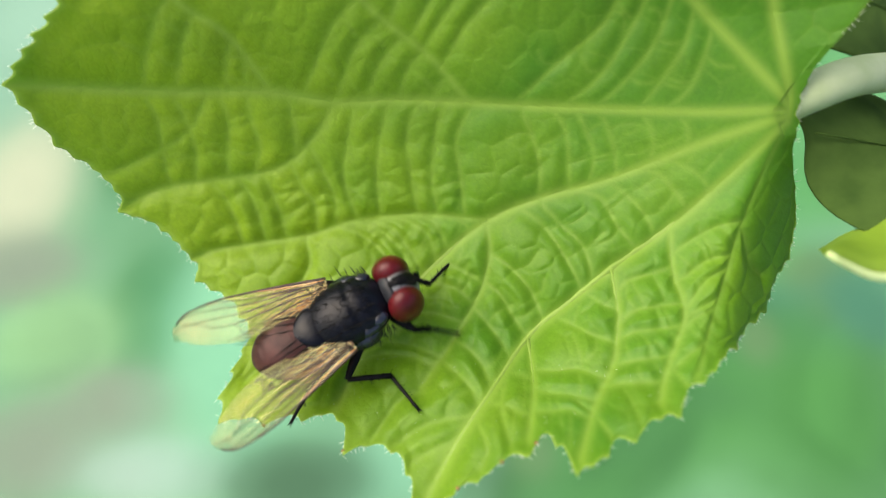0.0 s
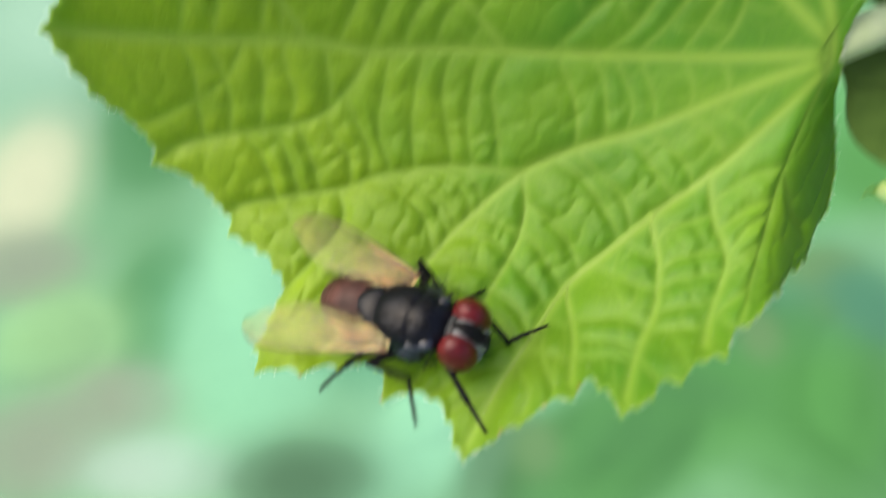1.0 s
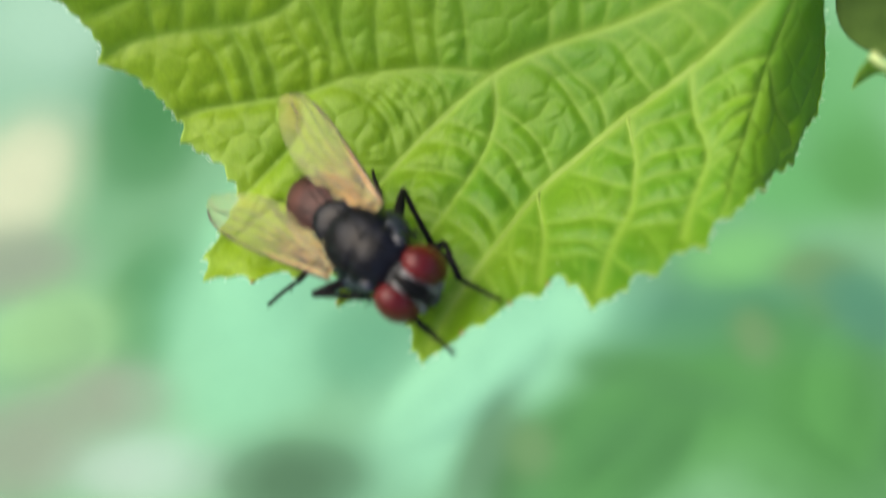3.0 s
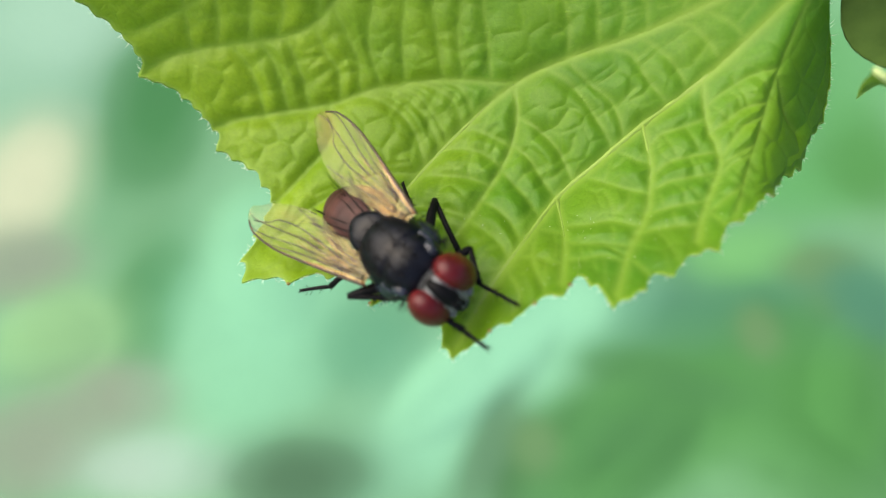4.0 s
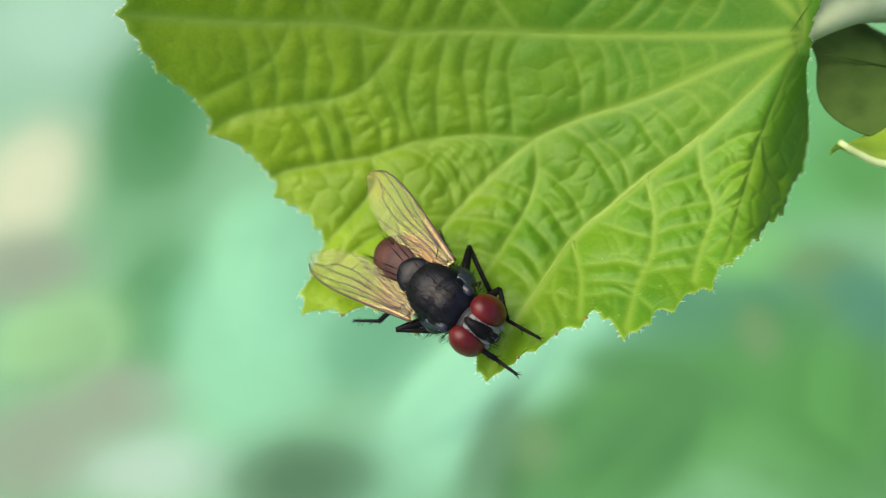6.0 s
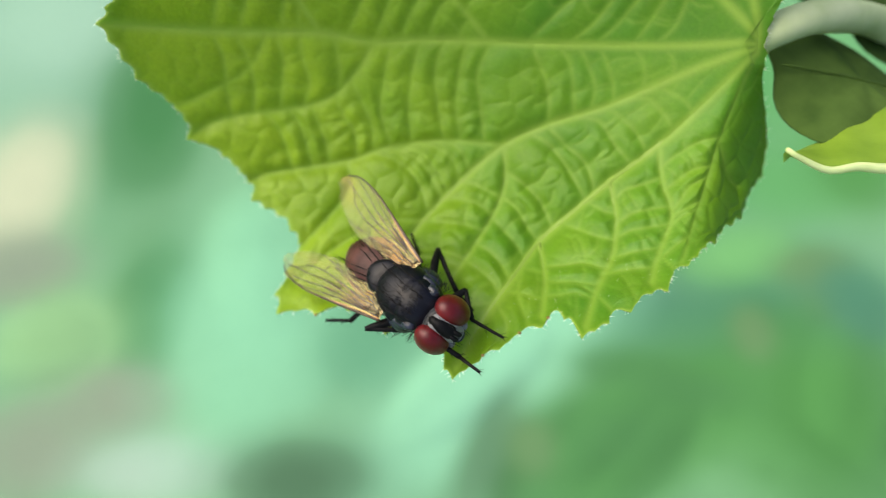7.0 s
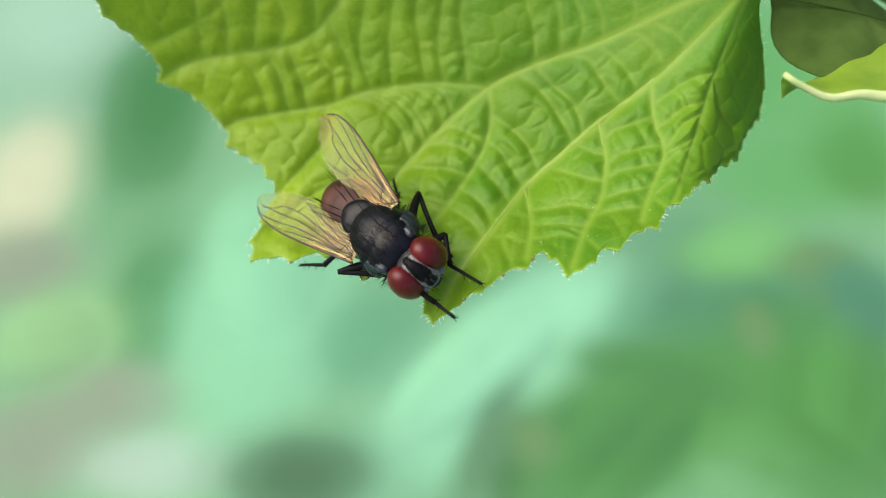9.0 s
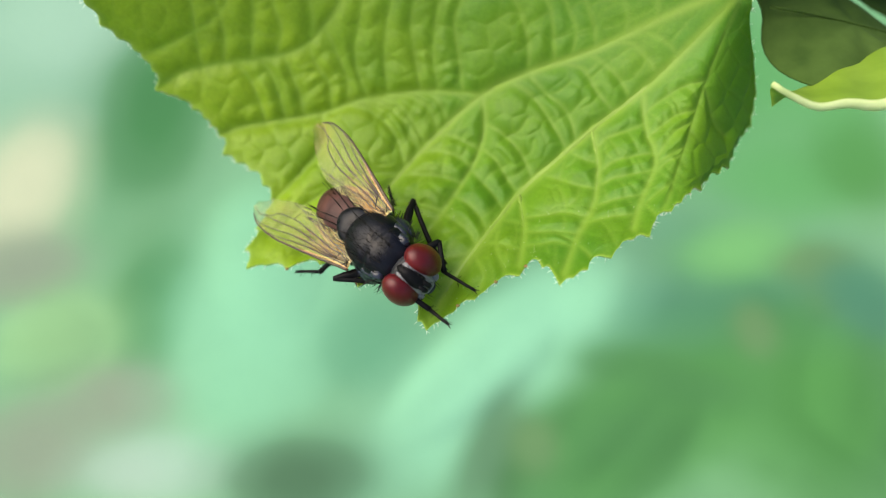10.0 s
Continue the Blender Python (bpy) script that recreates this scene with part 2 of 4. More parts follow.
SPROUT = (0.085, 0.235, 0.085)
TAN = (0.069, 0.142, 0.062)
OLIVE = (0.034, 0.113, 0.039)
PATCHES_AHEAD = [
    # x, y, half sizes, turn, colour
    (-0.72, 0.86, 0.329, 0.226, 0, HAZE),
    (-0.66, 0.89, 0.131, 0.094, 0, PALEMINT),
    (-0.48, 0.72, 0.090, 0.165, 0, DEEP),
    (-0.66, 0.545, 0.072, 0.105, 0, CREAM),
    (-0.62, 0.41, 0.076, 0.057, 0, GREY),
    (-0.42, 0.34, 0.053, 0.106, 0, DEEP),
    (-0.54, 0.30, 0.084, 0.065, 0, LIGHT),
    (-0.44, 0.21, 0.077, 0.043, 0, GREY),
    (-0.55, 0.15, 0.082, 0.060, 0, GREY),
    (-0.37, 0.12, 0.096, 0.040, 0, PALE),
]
PATCHES_MIDDLE = [
    # x, y, half sizes, turn, colour
    (-0.26, 0.34, 0.114, 0.182, 0, MINT),
    (-0.10, 0.29, 0.072, 0.067, 0, SEA),
    (0.33, 0.37, 0.285, 0.112, -5, TEAL),
    (0.15, 0.47, 0.174, 0.073, -15, DULLGREEN),
    (0.07, 0.25, 0.214, 0.075, 44, BRIGHT),
    (-0.185, 0.105, 0.088, 0.048, 0, DARK),
    (0.01, 0.43, 0.068, 0.046, 0, DULLGREEN),
    (0.55, 0.56, 0.116, 0.074, 0, LEAFY),
    (0.68, 0.61, 0.073, 0.100, 0, GREEN),
]
PATCHES_NEAR = [
    # x, y, half sizes, turn, colour
    (0.445, 0.43, 0.085, 0.045, 12, SPROUT),
    (0.09, 0.128, 0.028, 0.055, -20, DARK),
    (0.265, 0.205, 0.10, 0.022, 25, OLIVE),
    (0.58, 0.345, 0.05, 0.03, 0, TAN),
    (0.25, 0.16, 0.173, 0.083, 30, GREEN),
    (0.51, 0.19, 0.145, 0.133, 0, GREEN),
    (0.22, 0.16, 0.10, 0.05, 10, OLIVE),
    (0.29, 0.24, 0.103, 0.030, -15, OLIVE),
    (0.06, 0.15, 0.026, 0.074, -28, DULLGREEN),
    (0.12, 0.15, 0.029, 0.031, 0, TAN),
    (0.56, 0.41, 0.058, 0.030, 10, TAN),
    (0.44, 0.30, 0.028, 0.034, 0, TAN),
    (0.61, 0.35, 0.060, 0.052, -20, TEAL),
    (0.45, 0.79, 0.320, 0.149, 0, LEAFY),
]


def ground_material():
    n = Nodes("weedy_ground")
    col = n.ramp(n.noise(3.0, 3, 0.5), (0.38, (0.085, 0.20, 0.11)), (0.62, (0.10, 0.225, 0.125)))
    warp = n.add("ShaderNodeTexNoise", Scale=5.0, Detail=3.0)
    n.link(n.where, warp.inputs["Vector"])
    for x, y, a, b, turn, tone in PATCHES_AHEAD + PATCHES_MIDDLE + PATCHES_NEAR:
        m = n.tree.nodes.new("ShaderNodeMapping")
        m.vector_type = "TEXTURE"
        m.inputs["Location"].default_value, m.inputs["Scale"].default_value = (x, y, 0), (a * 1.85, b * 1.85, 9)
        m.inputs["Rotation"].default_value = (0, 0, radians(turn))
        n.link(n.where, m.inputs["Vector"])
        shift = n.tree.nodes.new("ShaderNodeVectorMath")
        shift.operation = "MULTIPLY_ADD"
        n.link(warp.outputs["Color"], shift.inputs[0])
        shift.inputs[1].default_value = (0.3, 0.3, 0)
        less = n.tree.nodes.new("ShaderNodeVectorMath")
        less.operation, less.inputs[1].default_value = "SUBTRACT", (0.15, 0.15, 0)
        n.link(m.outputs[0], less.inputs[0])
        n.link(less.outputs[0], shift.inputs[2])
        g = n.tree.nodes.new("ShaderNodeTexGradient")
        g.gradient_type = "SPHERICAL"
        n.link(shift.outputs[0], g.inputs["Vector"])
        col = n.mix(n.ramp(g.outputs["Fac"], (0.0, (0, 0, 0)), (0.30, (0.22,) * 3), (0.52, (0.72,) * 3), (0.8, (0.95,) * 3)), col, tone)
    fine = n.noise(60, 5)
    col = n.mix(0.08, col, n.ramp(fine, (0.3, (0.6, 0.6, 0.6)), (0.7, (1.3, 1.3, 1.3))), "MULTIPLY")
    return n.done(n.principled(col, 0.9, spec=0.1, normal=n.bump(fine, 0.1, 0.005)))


GROUND = ground_material()


def build_ground():
    me = bpy.data.meshes.new("ground")
    bm = bmesh.new()
    bmesh.ops.create_grid(bm, x_segments=60, y_segments=60, size=1.0)
    for v in bm.verts:
        r = max(abs(v.co.x), abs(v.co.y))
        k = 2.2 * r if r < 0.8 else 2.2 * 0.8 + (r - 0.8) / 0.2 * 400
        d = Vector((v.co.x, v.co.y, 0)) * (k / max(r, 1e-6))
        v.co = d + Vector((0, 0.9, 0.03 * noise.noise(d * 2.3) if r < 0.8 else -0.02))
    bm.to_mesh(me)
    bm.free()
    me.polygons.foreach_set("use_smooth", [True] * len(me.polygons))
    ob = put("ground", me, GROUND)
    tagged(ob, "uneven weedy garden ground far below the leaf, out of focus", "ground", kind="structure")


build_ground()


# ---- the broad leaves of the undergrowth ----
def broad_leaf_mesh(name, lobes, seed):
    rng = random.Random(seed)
    rows, cols = 14, 48
    verts, faces = [], []
    ph = [rng.uniform(0, 6.28) for _ in range(4)]
    for i in range(rows + 1):
        r = i / rows
        for k in range(cols):
            a = 2 * math.pi * k / cols
            edge = 1 + 0.06 * math.cos(lobes * a + ph[0]) + 0.02 * math.cos(9 * a + ph[1]) + 0.14 * math.cos(a)
            x, y = r * edge * math.cos(a), r * edge * math.sin(a) * 0.9
            z = 0.16 * r * r * math.sin(2 * a + ph[2]) - 0.12 * r * r + 0.03 * r * math.cos(lobes * 2 * a)
            verts.append((x, y, z))
    for i in range(rows):
        for k in range(cols):
            k2 = (k + 1) % cols
            faces.append((i * cols + k, i * cols + k2, (i + 1) * cols + k2, (i + 1) * cols + k))
    at = len(verts)
    verts += [(x, y, z - 0.012) for x, y, z in verts]
    faces += [tuple(i + at for i in f)[::-1] for f in faces]
    rim = rows * cols
    for k in range(cols):
        k2 = (k + 1) % cols
        faces.append((rim + k, rim + k2, at + rim + k2, at + rim + k))
    return mesh_from(name, verts, faces)


def build_undergrowth():
    # low broad leaves that hug the ground and share its painted patches: place, half length, half width, turn, words
    rows = [
        (0.24, 0.15, 0.15, 0.09, 42, "mid-green"), (0.45, 0.10, 0.17, 0.09, -20, "light-green"), (0.58, 0.22, 0.15, 0.10, 60, "mid-green"),
        (0.03, 0.24, 0.19, 0.08, 40, "pale mint-green"), (-0.27, 0.44, 0.12, 0.17, 5, "pale mint-green"), (0.30, 0.36, 0.20, 0.10, -12, "blue-green"),
        (-0.58, 0.29, 0.11, 0.08, 0, "light-green")]
    rings, cols = 10, 40
    for i, (gx, gy, a, b, turn, words) in enumerate(rows):
        m = pose(gx, gy, 0, 0, 0, turn)

        def at(x, y, up):
            p = m @ Vector((x, y, 0))
            p.z = 0.03 * noise.noise(Vector((p.x, p.y - 0.9, 0)) * 2.3) + up
            return p
        verts, faces = [at(0, 0, 0.012)], []
        for q in range(1, rings + 1):
            r = q / rings
            for k in range(cols):
                w = 2 * math.pi * k / cols
                edge = 1 + 0.10 * math.cos(w) + 0.04 * math.cos(3 * w + i)
                crease = -0.004 * math.exp(-(b * r * math.sin(w) / 0.02) ** 2) * (1 - r)
                verts.append(at(a * r * edge * math.cos(w), b * r * edge * math.sin(w), 0.016 * (1 - r * r) ** 1.5 - 0.003 + crease))
        for k in range(cols):
            faces.append((0, 1 + k, 1 + (k + 1) % cols))
        for q in range(rings - 1):
            for k in range(cols):
                k2 = (k + 1) % cols
                faces.append((1 + q * cols + k, 1 + (q + 1) * cols + k, 1 + (q + 1) * cols + k2, 1 + q * cols + k2))
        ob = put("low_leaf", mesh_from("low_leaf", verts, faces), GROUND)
        line = [at(0.85 * a * t, 0, 0.013 * (1 - t * t) ** 1.5 - 0.003) for t in np.linspace(-1, 1, 14)]
        put("midrib", mesh_from("midrib", *tube(line, [0.0015, 0.001], 6, 1.0)), GROUND, ob)
        tagged(ob, words + " broad leaf lying low on the ground, out of focus", "leaf", "low leaves on the ground")


build_undergrowth()


# ---- the leaf that the fly sits on ----
def depth(x, z):
    """How far ahead the cupped blade lies, in millimetres."""
    x, z = np.asarray(x, float) / 10, np.asarray(z, float) / 10
    up = np.where(z < 0, -0.629 * z * z, -0.629 * z * z / (1 + 0.8 * np.maximum(z, 0)))
    y = 3.461 - 0.204 * x + 0.043 * z - 0.096 * x * x + 0.181 * x * np.minimum(z, 1.0) + up
    y = y + 0.2 * np.exp(-((x + 0.1) ** 2 + (z + 1.15) ** 2) / 0.09) + 0.09 * np.exp(-((x - 0.44) ** 2 + (z + 0.43) ** 2) / 0.0625)
    past = x - (1.26 + 0.39 * np.minimum(z, 0.5))
    fold = 0.5 * (past + np.sqrt(past * past + 0.002)) * np.clip((0.85 - z) / 0.4, 0, 1) * np.clip((z + 0.9) / 0.5, 0, 1)
    return 10 * (y + 1.45 * fold ** 1.08)


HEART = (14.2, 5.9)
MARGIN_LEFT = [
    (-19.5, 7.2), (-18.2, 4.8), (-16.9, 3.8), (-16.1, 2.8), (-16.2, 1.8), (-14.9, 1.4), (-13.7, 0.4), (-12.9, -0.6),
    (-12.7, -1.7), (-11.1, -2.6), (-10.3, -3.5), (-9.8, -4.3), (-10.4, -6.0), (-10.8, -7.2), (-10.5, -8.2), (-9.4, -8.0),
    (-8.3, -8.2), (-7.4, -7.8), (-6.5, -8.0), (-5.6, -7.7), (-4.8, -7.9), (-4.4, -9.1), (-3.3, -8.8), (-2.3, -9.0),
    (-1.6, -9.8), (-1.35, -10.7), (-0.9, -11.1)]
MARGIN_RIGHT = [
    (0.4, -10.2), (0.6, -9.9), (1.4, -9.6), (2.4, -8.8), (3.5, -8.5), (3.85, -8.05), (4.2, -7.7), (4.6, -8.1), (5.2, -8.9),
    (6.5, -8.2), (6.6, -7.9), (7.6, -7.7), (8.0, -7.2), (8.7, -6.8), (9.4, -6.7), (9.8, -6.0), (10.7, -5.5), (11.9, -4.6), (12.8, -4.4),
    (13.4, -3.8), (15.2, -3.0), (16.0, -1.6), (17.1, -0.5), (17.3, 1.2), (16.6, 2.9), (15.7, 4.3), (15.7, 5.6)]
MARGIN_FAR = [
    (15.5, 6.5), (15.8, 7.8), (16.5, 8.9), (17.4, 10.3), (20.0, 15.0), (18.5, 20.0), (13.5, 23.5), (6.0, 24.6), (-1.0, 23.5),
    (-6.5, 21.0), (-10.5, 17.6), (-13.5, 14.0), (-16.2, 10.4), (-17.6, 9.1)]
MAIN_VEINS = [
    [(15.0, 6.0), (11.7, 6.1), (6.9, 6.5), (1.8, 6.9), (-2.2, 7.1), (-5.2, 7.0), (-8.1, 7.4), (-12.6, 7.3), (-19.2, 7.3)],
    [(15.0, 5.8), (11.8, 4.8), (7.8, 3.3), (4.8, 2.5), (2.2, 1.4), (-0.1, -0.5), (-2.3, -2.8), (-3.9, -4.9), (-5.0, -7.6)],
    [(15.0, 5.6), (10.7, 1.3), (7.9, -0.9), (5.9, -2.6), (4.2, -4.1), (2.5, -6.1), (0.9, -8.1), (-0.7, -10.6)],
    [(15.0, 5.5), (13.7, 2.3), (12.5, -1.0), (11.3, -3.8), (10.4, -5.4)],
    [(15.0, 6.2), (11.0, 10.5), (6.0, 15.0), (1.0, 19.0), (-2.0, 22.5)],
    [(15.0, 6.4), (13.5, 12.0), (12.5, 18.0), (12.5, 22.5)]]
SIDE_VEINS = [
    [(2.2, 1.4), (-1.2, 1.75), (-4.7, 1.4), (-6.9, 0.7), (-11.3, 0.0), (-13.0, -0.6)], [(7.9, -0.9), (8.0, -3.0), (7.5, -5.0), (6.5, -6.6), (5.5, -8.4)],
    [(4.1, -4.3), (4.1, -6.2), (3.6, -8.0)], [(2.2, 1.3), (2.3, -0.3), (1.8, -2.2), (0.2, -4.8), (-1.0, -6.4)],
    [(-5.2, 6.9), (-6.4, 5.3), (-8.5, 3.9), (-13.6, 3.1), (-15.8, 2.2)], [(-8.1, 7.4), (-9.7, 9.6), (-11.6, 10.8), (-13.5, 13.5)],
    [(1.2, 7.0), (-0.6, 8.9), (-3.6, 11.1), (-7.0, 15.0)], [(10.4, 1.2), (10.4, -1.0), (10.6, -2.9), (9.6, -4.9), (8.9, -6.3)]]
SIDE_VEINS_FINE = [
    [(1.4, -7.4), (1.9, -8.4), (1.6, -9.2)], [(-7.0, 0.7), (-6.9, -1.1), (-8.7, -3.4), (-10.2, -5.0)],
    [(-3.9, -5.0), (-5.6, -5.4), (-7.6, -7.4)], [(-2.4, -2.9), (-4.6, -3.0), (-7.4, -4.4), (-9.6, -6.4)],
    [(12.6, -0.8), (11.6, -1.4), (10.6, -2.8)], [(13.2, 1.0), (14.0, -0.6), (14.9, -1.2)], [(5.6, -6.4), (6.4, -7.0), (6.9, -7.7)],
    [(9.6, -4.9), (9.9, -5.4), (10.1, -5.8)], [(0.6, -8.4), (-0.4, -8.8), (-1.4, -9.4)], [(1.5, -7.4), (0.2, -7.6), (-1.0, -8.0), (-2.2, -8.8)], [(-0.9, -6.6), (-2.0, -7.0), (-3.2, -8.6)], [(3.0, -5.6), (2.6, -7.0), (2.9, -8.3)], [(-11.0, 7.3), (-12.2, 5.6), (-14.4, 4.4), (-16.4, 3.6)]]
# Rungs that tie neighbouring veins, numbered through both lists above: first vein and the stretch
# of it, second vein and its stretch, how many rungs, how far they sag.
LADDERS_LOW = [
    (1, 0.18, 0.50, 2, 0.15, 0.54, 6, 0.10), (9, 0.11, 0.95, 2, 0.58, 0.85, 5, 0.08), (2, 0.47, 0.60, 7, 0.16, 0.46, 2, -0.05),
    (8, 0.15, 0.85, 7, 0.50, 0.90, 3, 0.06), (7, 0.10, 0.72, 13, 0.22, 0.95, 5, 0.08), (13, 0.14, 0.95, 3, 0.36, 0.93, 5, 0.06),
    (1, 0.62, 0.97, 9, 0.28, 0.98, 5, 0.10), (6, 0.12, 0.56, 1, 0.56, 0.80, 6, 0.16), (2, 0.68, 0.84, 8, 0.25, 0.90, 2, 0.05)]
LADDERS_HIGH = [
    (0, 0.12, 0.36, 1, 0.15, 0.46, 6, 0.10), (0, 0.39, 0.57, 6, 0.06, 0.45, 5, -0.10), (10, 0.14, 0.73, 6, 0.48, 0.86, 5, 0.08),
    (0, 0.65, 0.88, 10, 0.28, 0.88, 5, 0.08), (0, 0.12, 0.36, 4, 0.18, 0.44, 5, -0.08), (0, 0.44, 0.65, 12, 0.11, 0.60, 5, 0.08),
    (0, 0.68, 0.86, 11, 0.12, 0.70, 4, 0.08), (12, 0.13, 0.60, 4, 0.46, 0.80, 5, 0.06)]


def build_leaf():
    rng = random.Random(11)
    origin = Vector((HEART[0], float(depth(*HEART)), HEART[1]))
    leaf = new("leaf")
    leaf.matrix_basis = BASE @ Matrix.Translation(origin * MM)
    tagged(leaf, "fresh yellow-green hairy cucumber leaf with toothed edge and pale veins", "leaf")

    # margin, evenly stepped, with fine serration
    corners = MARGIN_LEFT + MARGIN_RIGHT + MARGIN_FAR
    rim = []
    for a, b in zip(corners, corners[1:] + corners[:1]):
        a, b = Vector(a), Vector(b)
        k = max(2, int((b - a).length / 0.13))
        teeth = max(1, round((b - a).length / 0.85))
        size = min(0.34, 0.32 * (b - a).length / teeth)
        for i in range(k):
            t = i / k
            saw = (t * teeth + 1e-6) % 1
            p = a.lerp(b, t)
            out = (p - Vector(HEART)).normalized()
            rim.append(p - out * (size * math.sin(math.pi * saw ** 0.6) + 0.03 * rng.uniform(-1, 1)))
    rim = np.array([(p.x, p.y) for p in rim])
    rim = 0.1 * np.roll(rim, 1, 0) + 0.8 * rim + 0.1 * np.roll(rim, -1, 0)
    heart = np.array(HEART)
    n, rings = len(rim), 220
    r = (np.arange(1, rings + 1) / rings) ** 0.85
    # inside the toothed edge the net of the mesh follows a smoothed margin
    calm = rim.copy()
    for _ in range(60):
        calm = 0.25 * np.roll(calm, 1, 0) + 0.5 * calm + 0.25 * np.roll(calm, -1, 0)
    take = np.clip((r - 0.90) / 0.10, 0, 1)[:, None, None] ** 1.5
    grid = heart + r[:, None, None] * (calm + take * (rim - calm) - heart)
    flat = np.concatenate([heart[None], grid.reshape(-1, 2)])

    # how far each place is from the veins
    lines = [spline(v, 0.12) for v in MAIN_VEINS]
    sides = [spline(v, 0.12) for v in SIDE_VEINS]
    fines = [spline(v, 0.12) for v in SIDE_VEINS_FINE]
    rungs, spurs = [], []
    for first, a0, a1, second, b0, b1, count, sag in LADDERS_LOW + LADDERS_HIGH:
        one, two = (lines + sides)[first], (lines + sides)[second]
        for k in range(count):
            t = (k + 0.5 + rng.uniform(-0.3, 0.3)) / count
            p = one[int((a0 + (a1 - a0) * t) * (len(one) - 1))]
            q = two[int((b0 + (b1 - b0) * (t + rng.uniform(-0.04, 0.04))) * (len(two) - 1))]
            d = q - p
            across = np.array((-d[1], d[0]))
            bends = [p + d * f + across * (sag * math.sin(math.pi * f) + rng.uniform(-0.05, 0.05)) for f in (0.3, 0.65)]
            rung = spline([p, *bends, q], 0.12)
            rungs.append(rung)
            # a few short spurs leave each rung
            for f in (0.35, 0.7):
                if rng.random() < 0.9:
                    at = rung[int(f * (len(rung) - 1))]
                    side = across / max(np.linalg.norm(across), 1e-6) * rng.choice((-1, 1))
                    end = at + side * rng.uniform(0.8, 1.5) + 0.1 * d * rng.uniform(-1, 1)
                    spurs.append(spline([at, 0.5 * (at + end) + 0.06 * d * rng.uniform(-1, 1), end], 0.12))

    def nearest(points, cloud):
        best = np.full(len(points), 1e9)
        for i in range(0, len(points), 4000):
            p = points[i:i + 4000]
            d = (p[:, None, 0] - cloud[None, :, 0]) ** 2 + (p[:, None, 1] - cloud[None, :, 1]) ** 2
            best[i:i + 4000] = np.sqrt(d.min(1))
        return best

    d_main, d_side, d_fine, d_spur = (nearest(flat, np.concatenate(c)) for c in (lines[:3] + lines[4:], sides, fines + rungs + lines[3:4], spurs))
    # the net of the smallest veins: borders of uneven cells
    step = 1.45
    seeds = np.array([(-21 + step * (i + 0.5 * (k % 2)) + rng.uniform(-0.42, 0.42), -12 + 0.87 * step * k + rng.uniform(-0.42, 0.42)) for i in range(30) for k in range(30)])
    cell = np.empty(len(flat))
    for i in range(0, len(flat), 4000):
        q = flat[i:i + 4000]
        d = (q[:, None, 0] - seeds[None, :, 0]) ** 2 + (q[:, None, 1] - seeds[None, :, 1]) ** 2
        two = np.sqrt(np.partition(d, 1, axis=1)[:, :2])
        cell[i:i + 4000] = two[:, 1] - two[:, 0]
    lift = 0.3 + 0.7 * np.tanh(d_main / 0.8) * (0.15 + 0.85 * np.tanh(d_side / 0.6)) * (0.4 + 0.6 * np.tanh(d_fine / 0.55)) * (0.66 + 0.34 * np.tanh(d_spur / 0.45)) * (0.86 + 0.14 * np.tanh(cell / 0.4))
    vein = np.maximum.reduce([0.8 * np.exp(-(d_main / 0.26) ** 2), 0.62 * np.exp(-(d_side / 0.20) ** 2), 0.42 * np.exp(-(d_fine / 0.15) ** 2), 0.26 * np.exp(-(d_spur / 0.12) ** 2), 0.10 * np.exp(-(cell / 0.14) ** 2)])
    fall = np.concatenate([[0], np.repeat(r, n)])
    vein = np.maximum(vein, 0.9 * np.exp(-((1 - fall) / 0.007) ** 2))
    bulk = (1.12 - 0.62 * np.clip((flat[:, 1] + 1) / 6, 0, 1) - 0.06 * np.clip((flat[:, 0] - 5) / 6, 0, 1) * np.clip((flat[:, 1] + 1) / 3, 0, 1)) * (lift - 0.6) * np.clip(fall * 3, 0, 1) ** 1.5 * np.clip((1 - fall) * 14 + 0.35, 0, 1)
    y = depth(flat[:, 0], flat[:, 1]) - bulk
    # the very edge curls a little forward
    y = y - 0.22 * np.clip((fall - 0.965) / 0.035, 0, 1) ** 2 * (0.6 + 0.4 * np.sin(flat[:, 0] * 2.3))
    top = np.stack([flat[:, 0], y, flat[:, 1]], 1) - np.array(origin)
    thick = 0.20 + 0.0 * y
    low = top + np.stack([0 * y, thick, -0.15 * thick], 1)
    verts = np.concatenate([top, low]) * MM
    faces = []
    for k in range(n):
        faces.append((0, 1 + k, 1 + (k + 1) % n))
    for i in range(rings - 1):
        a, b = 1 + i * n, 1 + (i + 1) * n
        for k in range(n):
            k2 = (k + 1) % n
            faces.append((a + k, b + k, b + k2, a + k2))
    count = len(flat)
    under = [tuple(i + count for i in f)[::-1] for f in faces]
    edge = 1 + (rings - 1) * n
    wall = [(edge + k, edge + count + k, edge + count + (k + 1) % n, edge + (k + 1) % n) for k in range(n)]
    me = mesh_from("blade", verts, faces + under + wall)
    attribute(me, "vein", np.concatenate([vein, vein]))
    # the blade's middle and right are older and bluer; shade is painted in too
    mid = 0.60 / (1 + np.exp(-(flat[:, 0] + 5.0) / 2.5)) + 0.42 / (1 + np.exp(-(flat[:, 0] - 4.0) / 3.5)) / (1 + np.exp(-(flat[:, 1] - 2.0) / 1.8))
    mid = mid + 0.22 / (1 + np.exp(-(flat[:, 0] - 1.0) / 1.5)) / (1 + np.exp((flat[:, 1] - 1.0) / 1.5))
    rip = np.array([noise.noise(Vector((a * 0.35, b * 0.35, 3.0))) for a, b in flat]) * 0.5
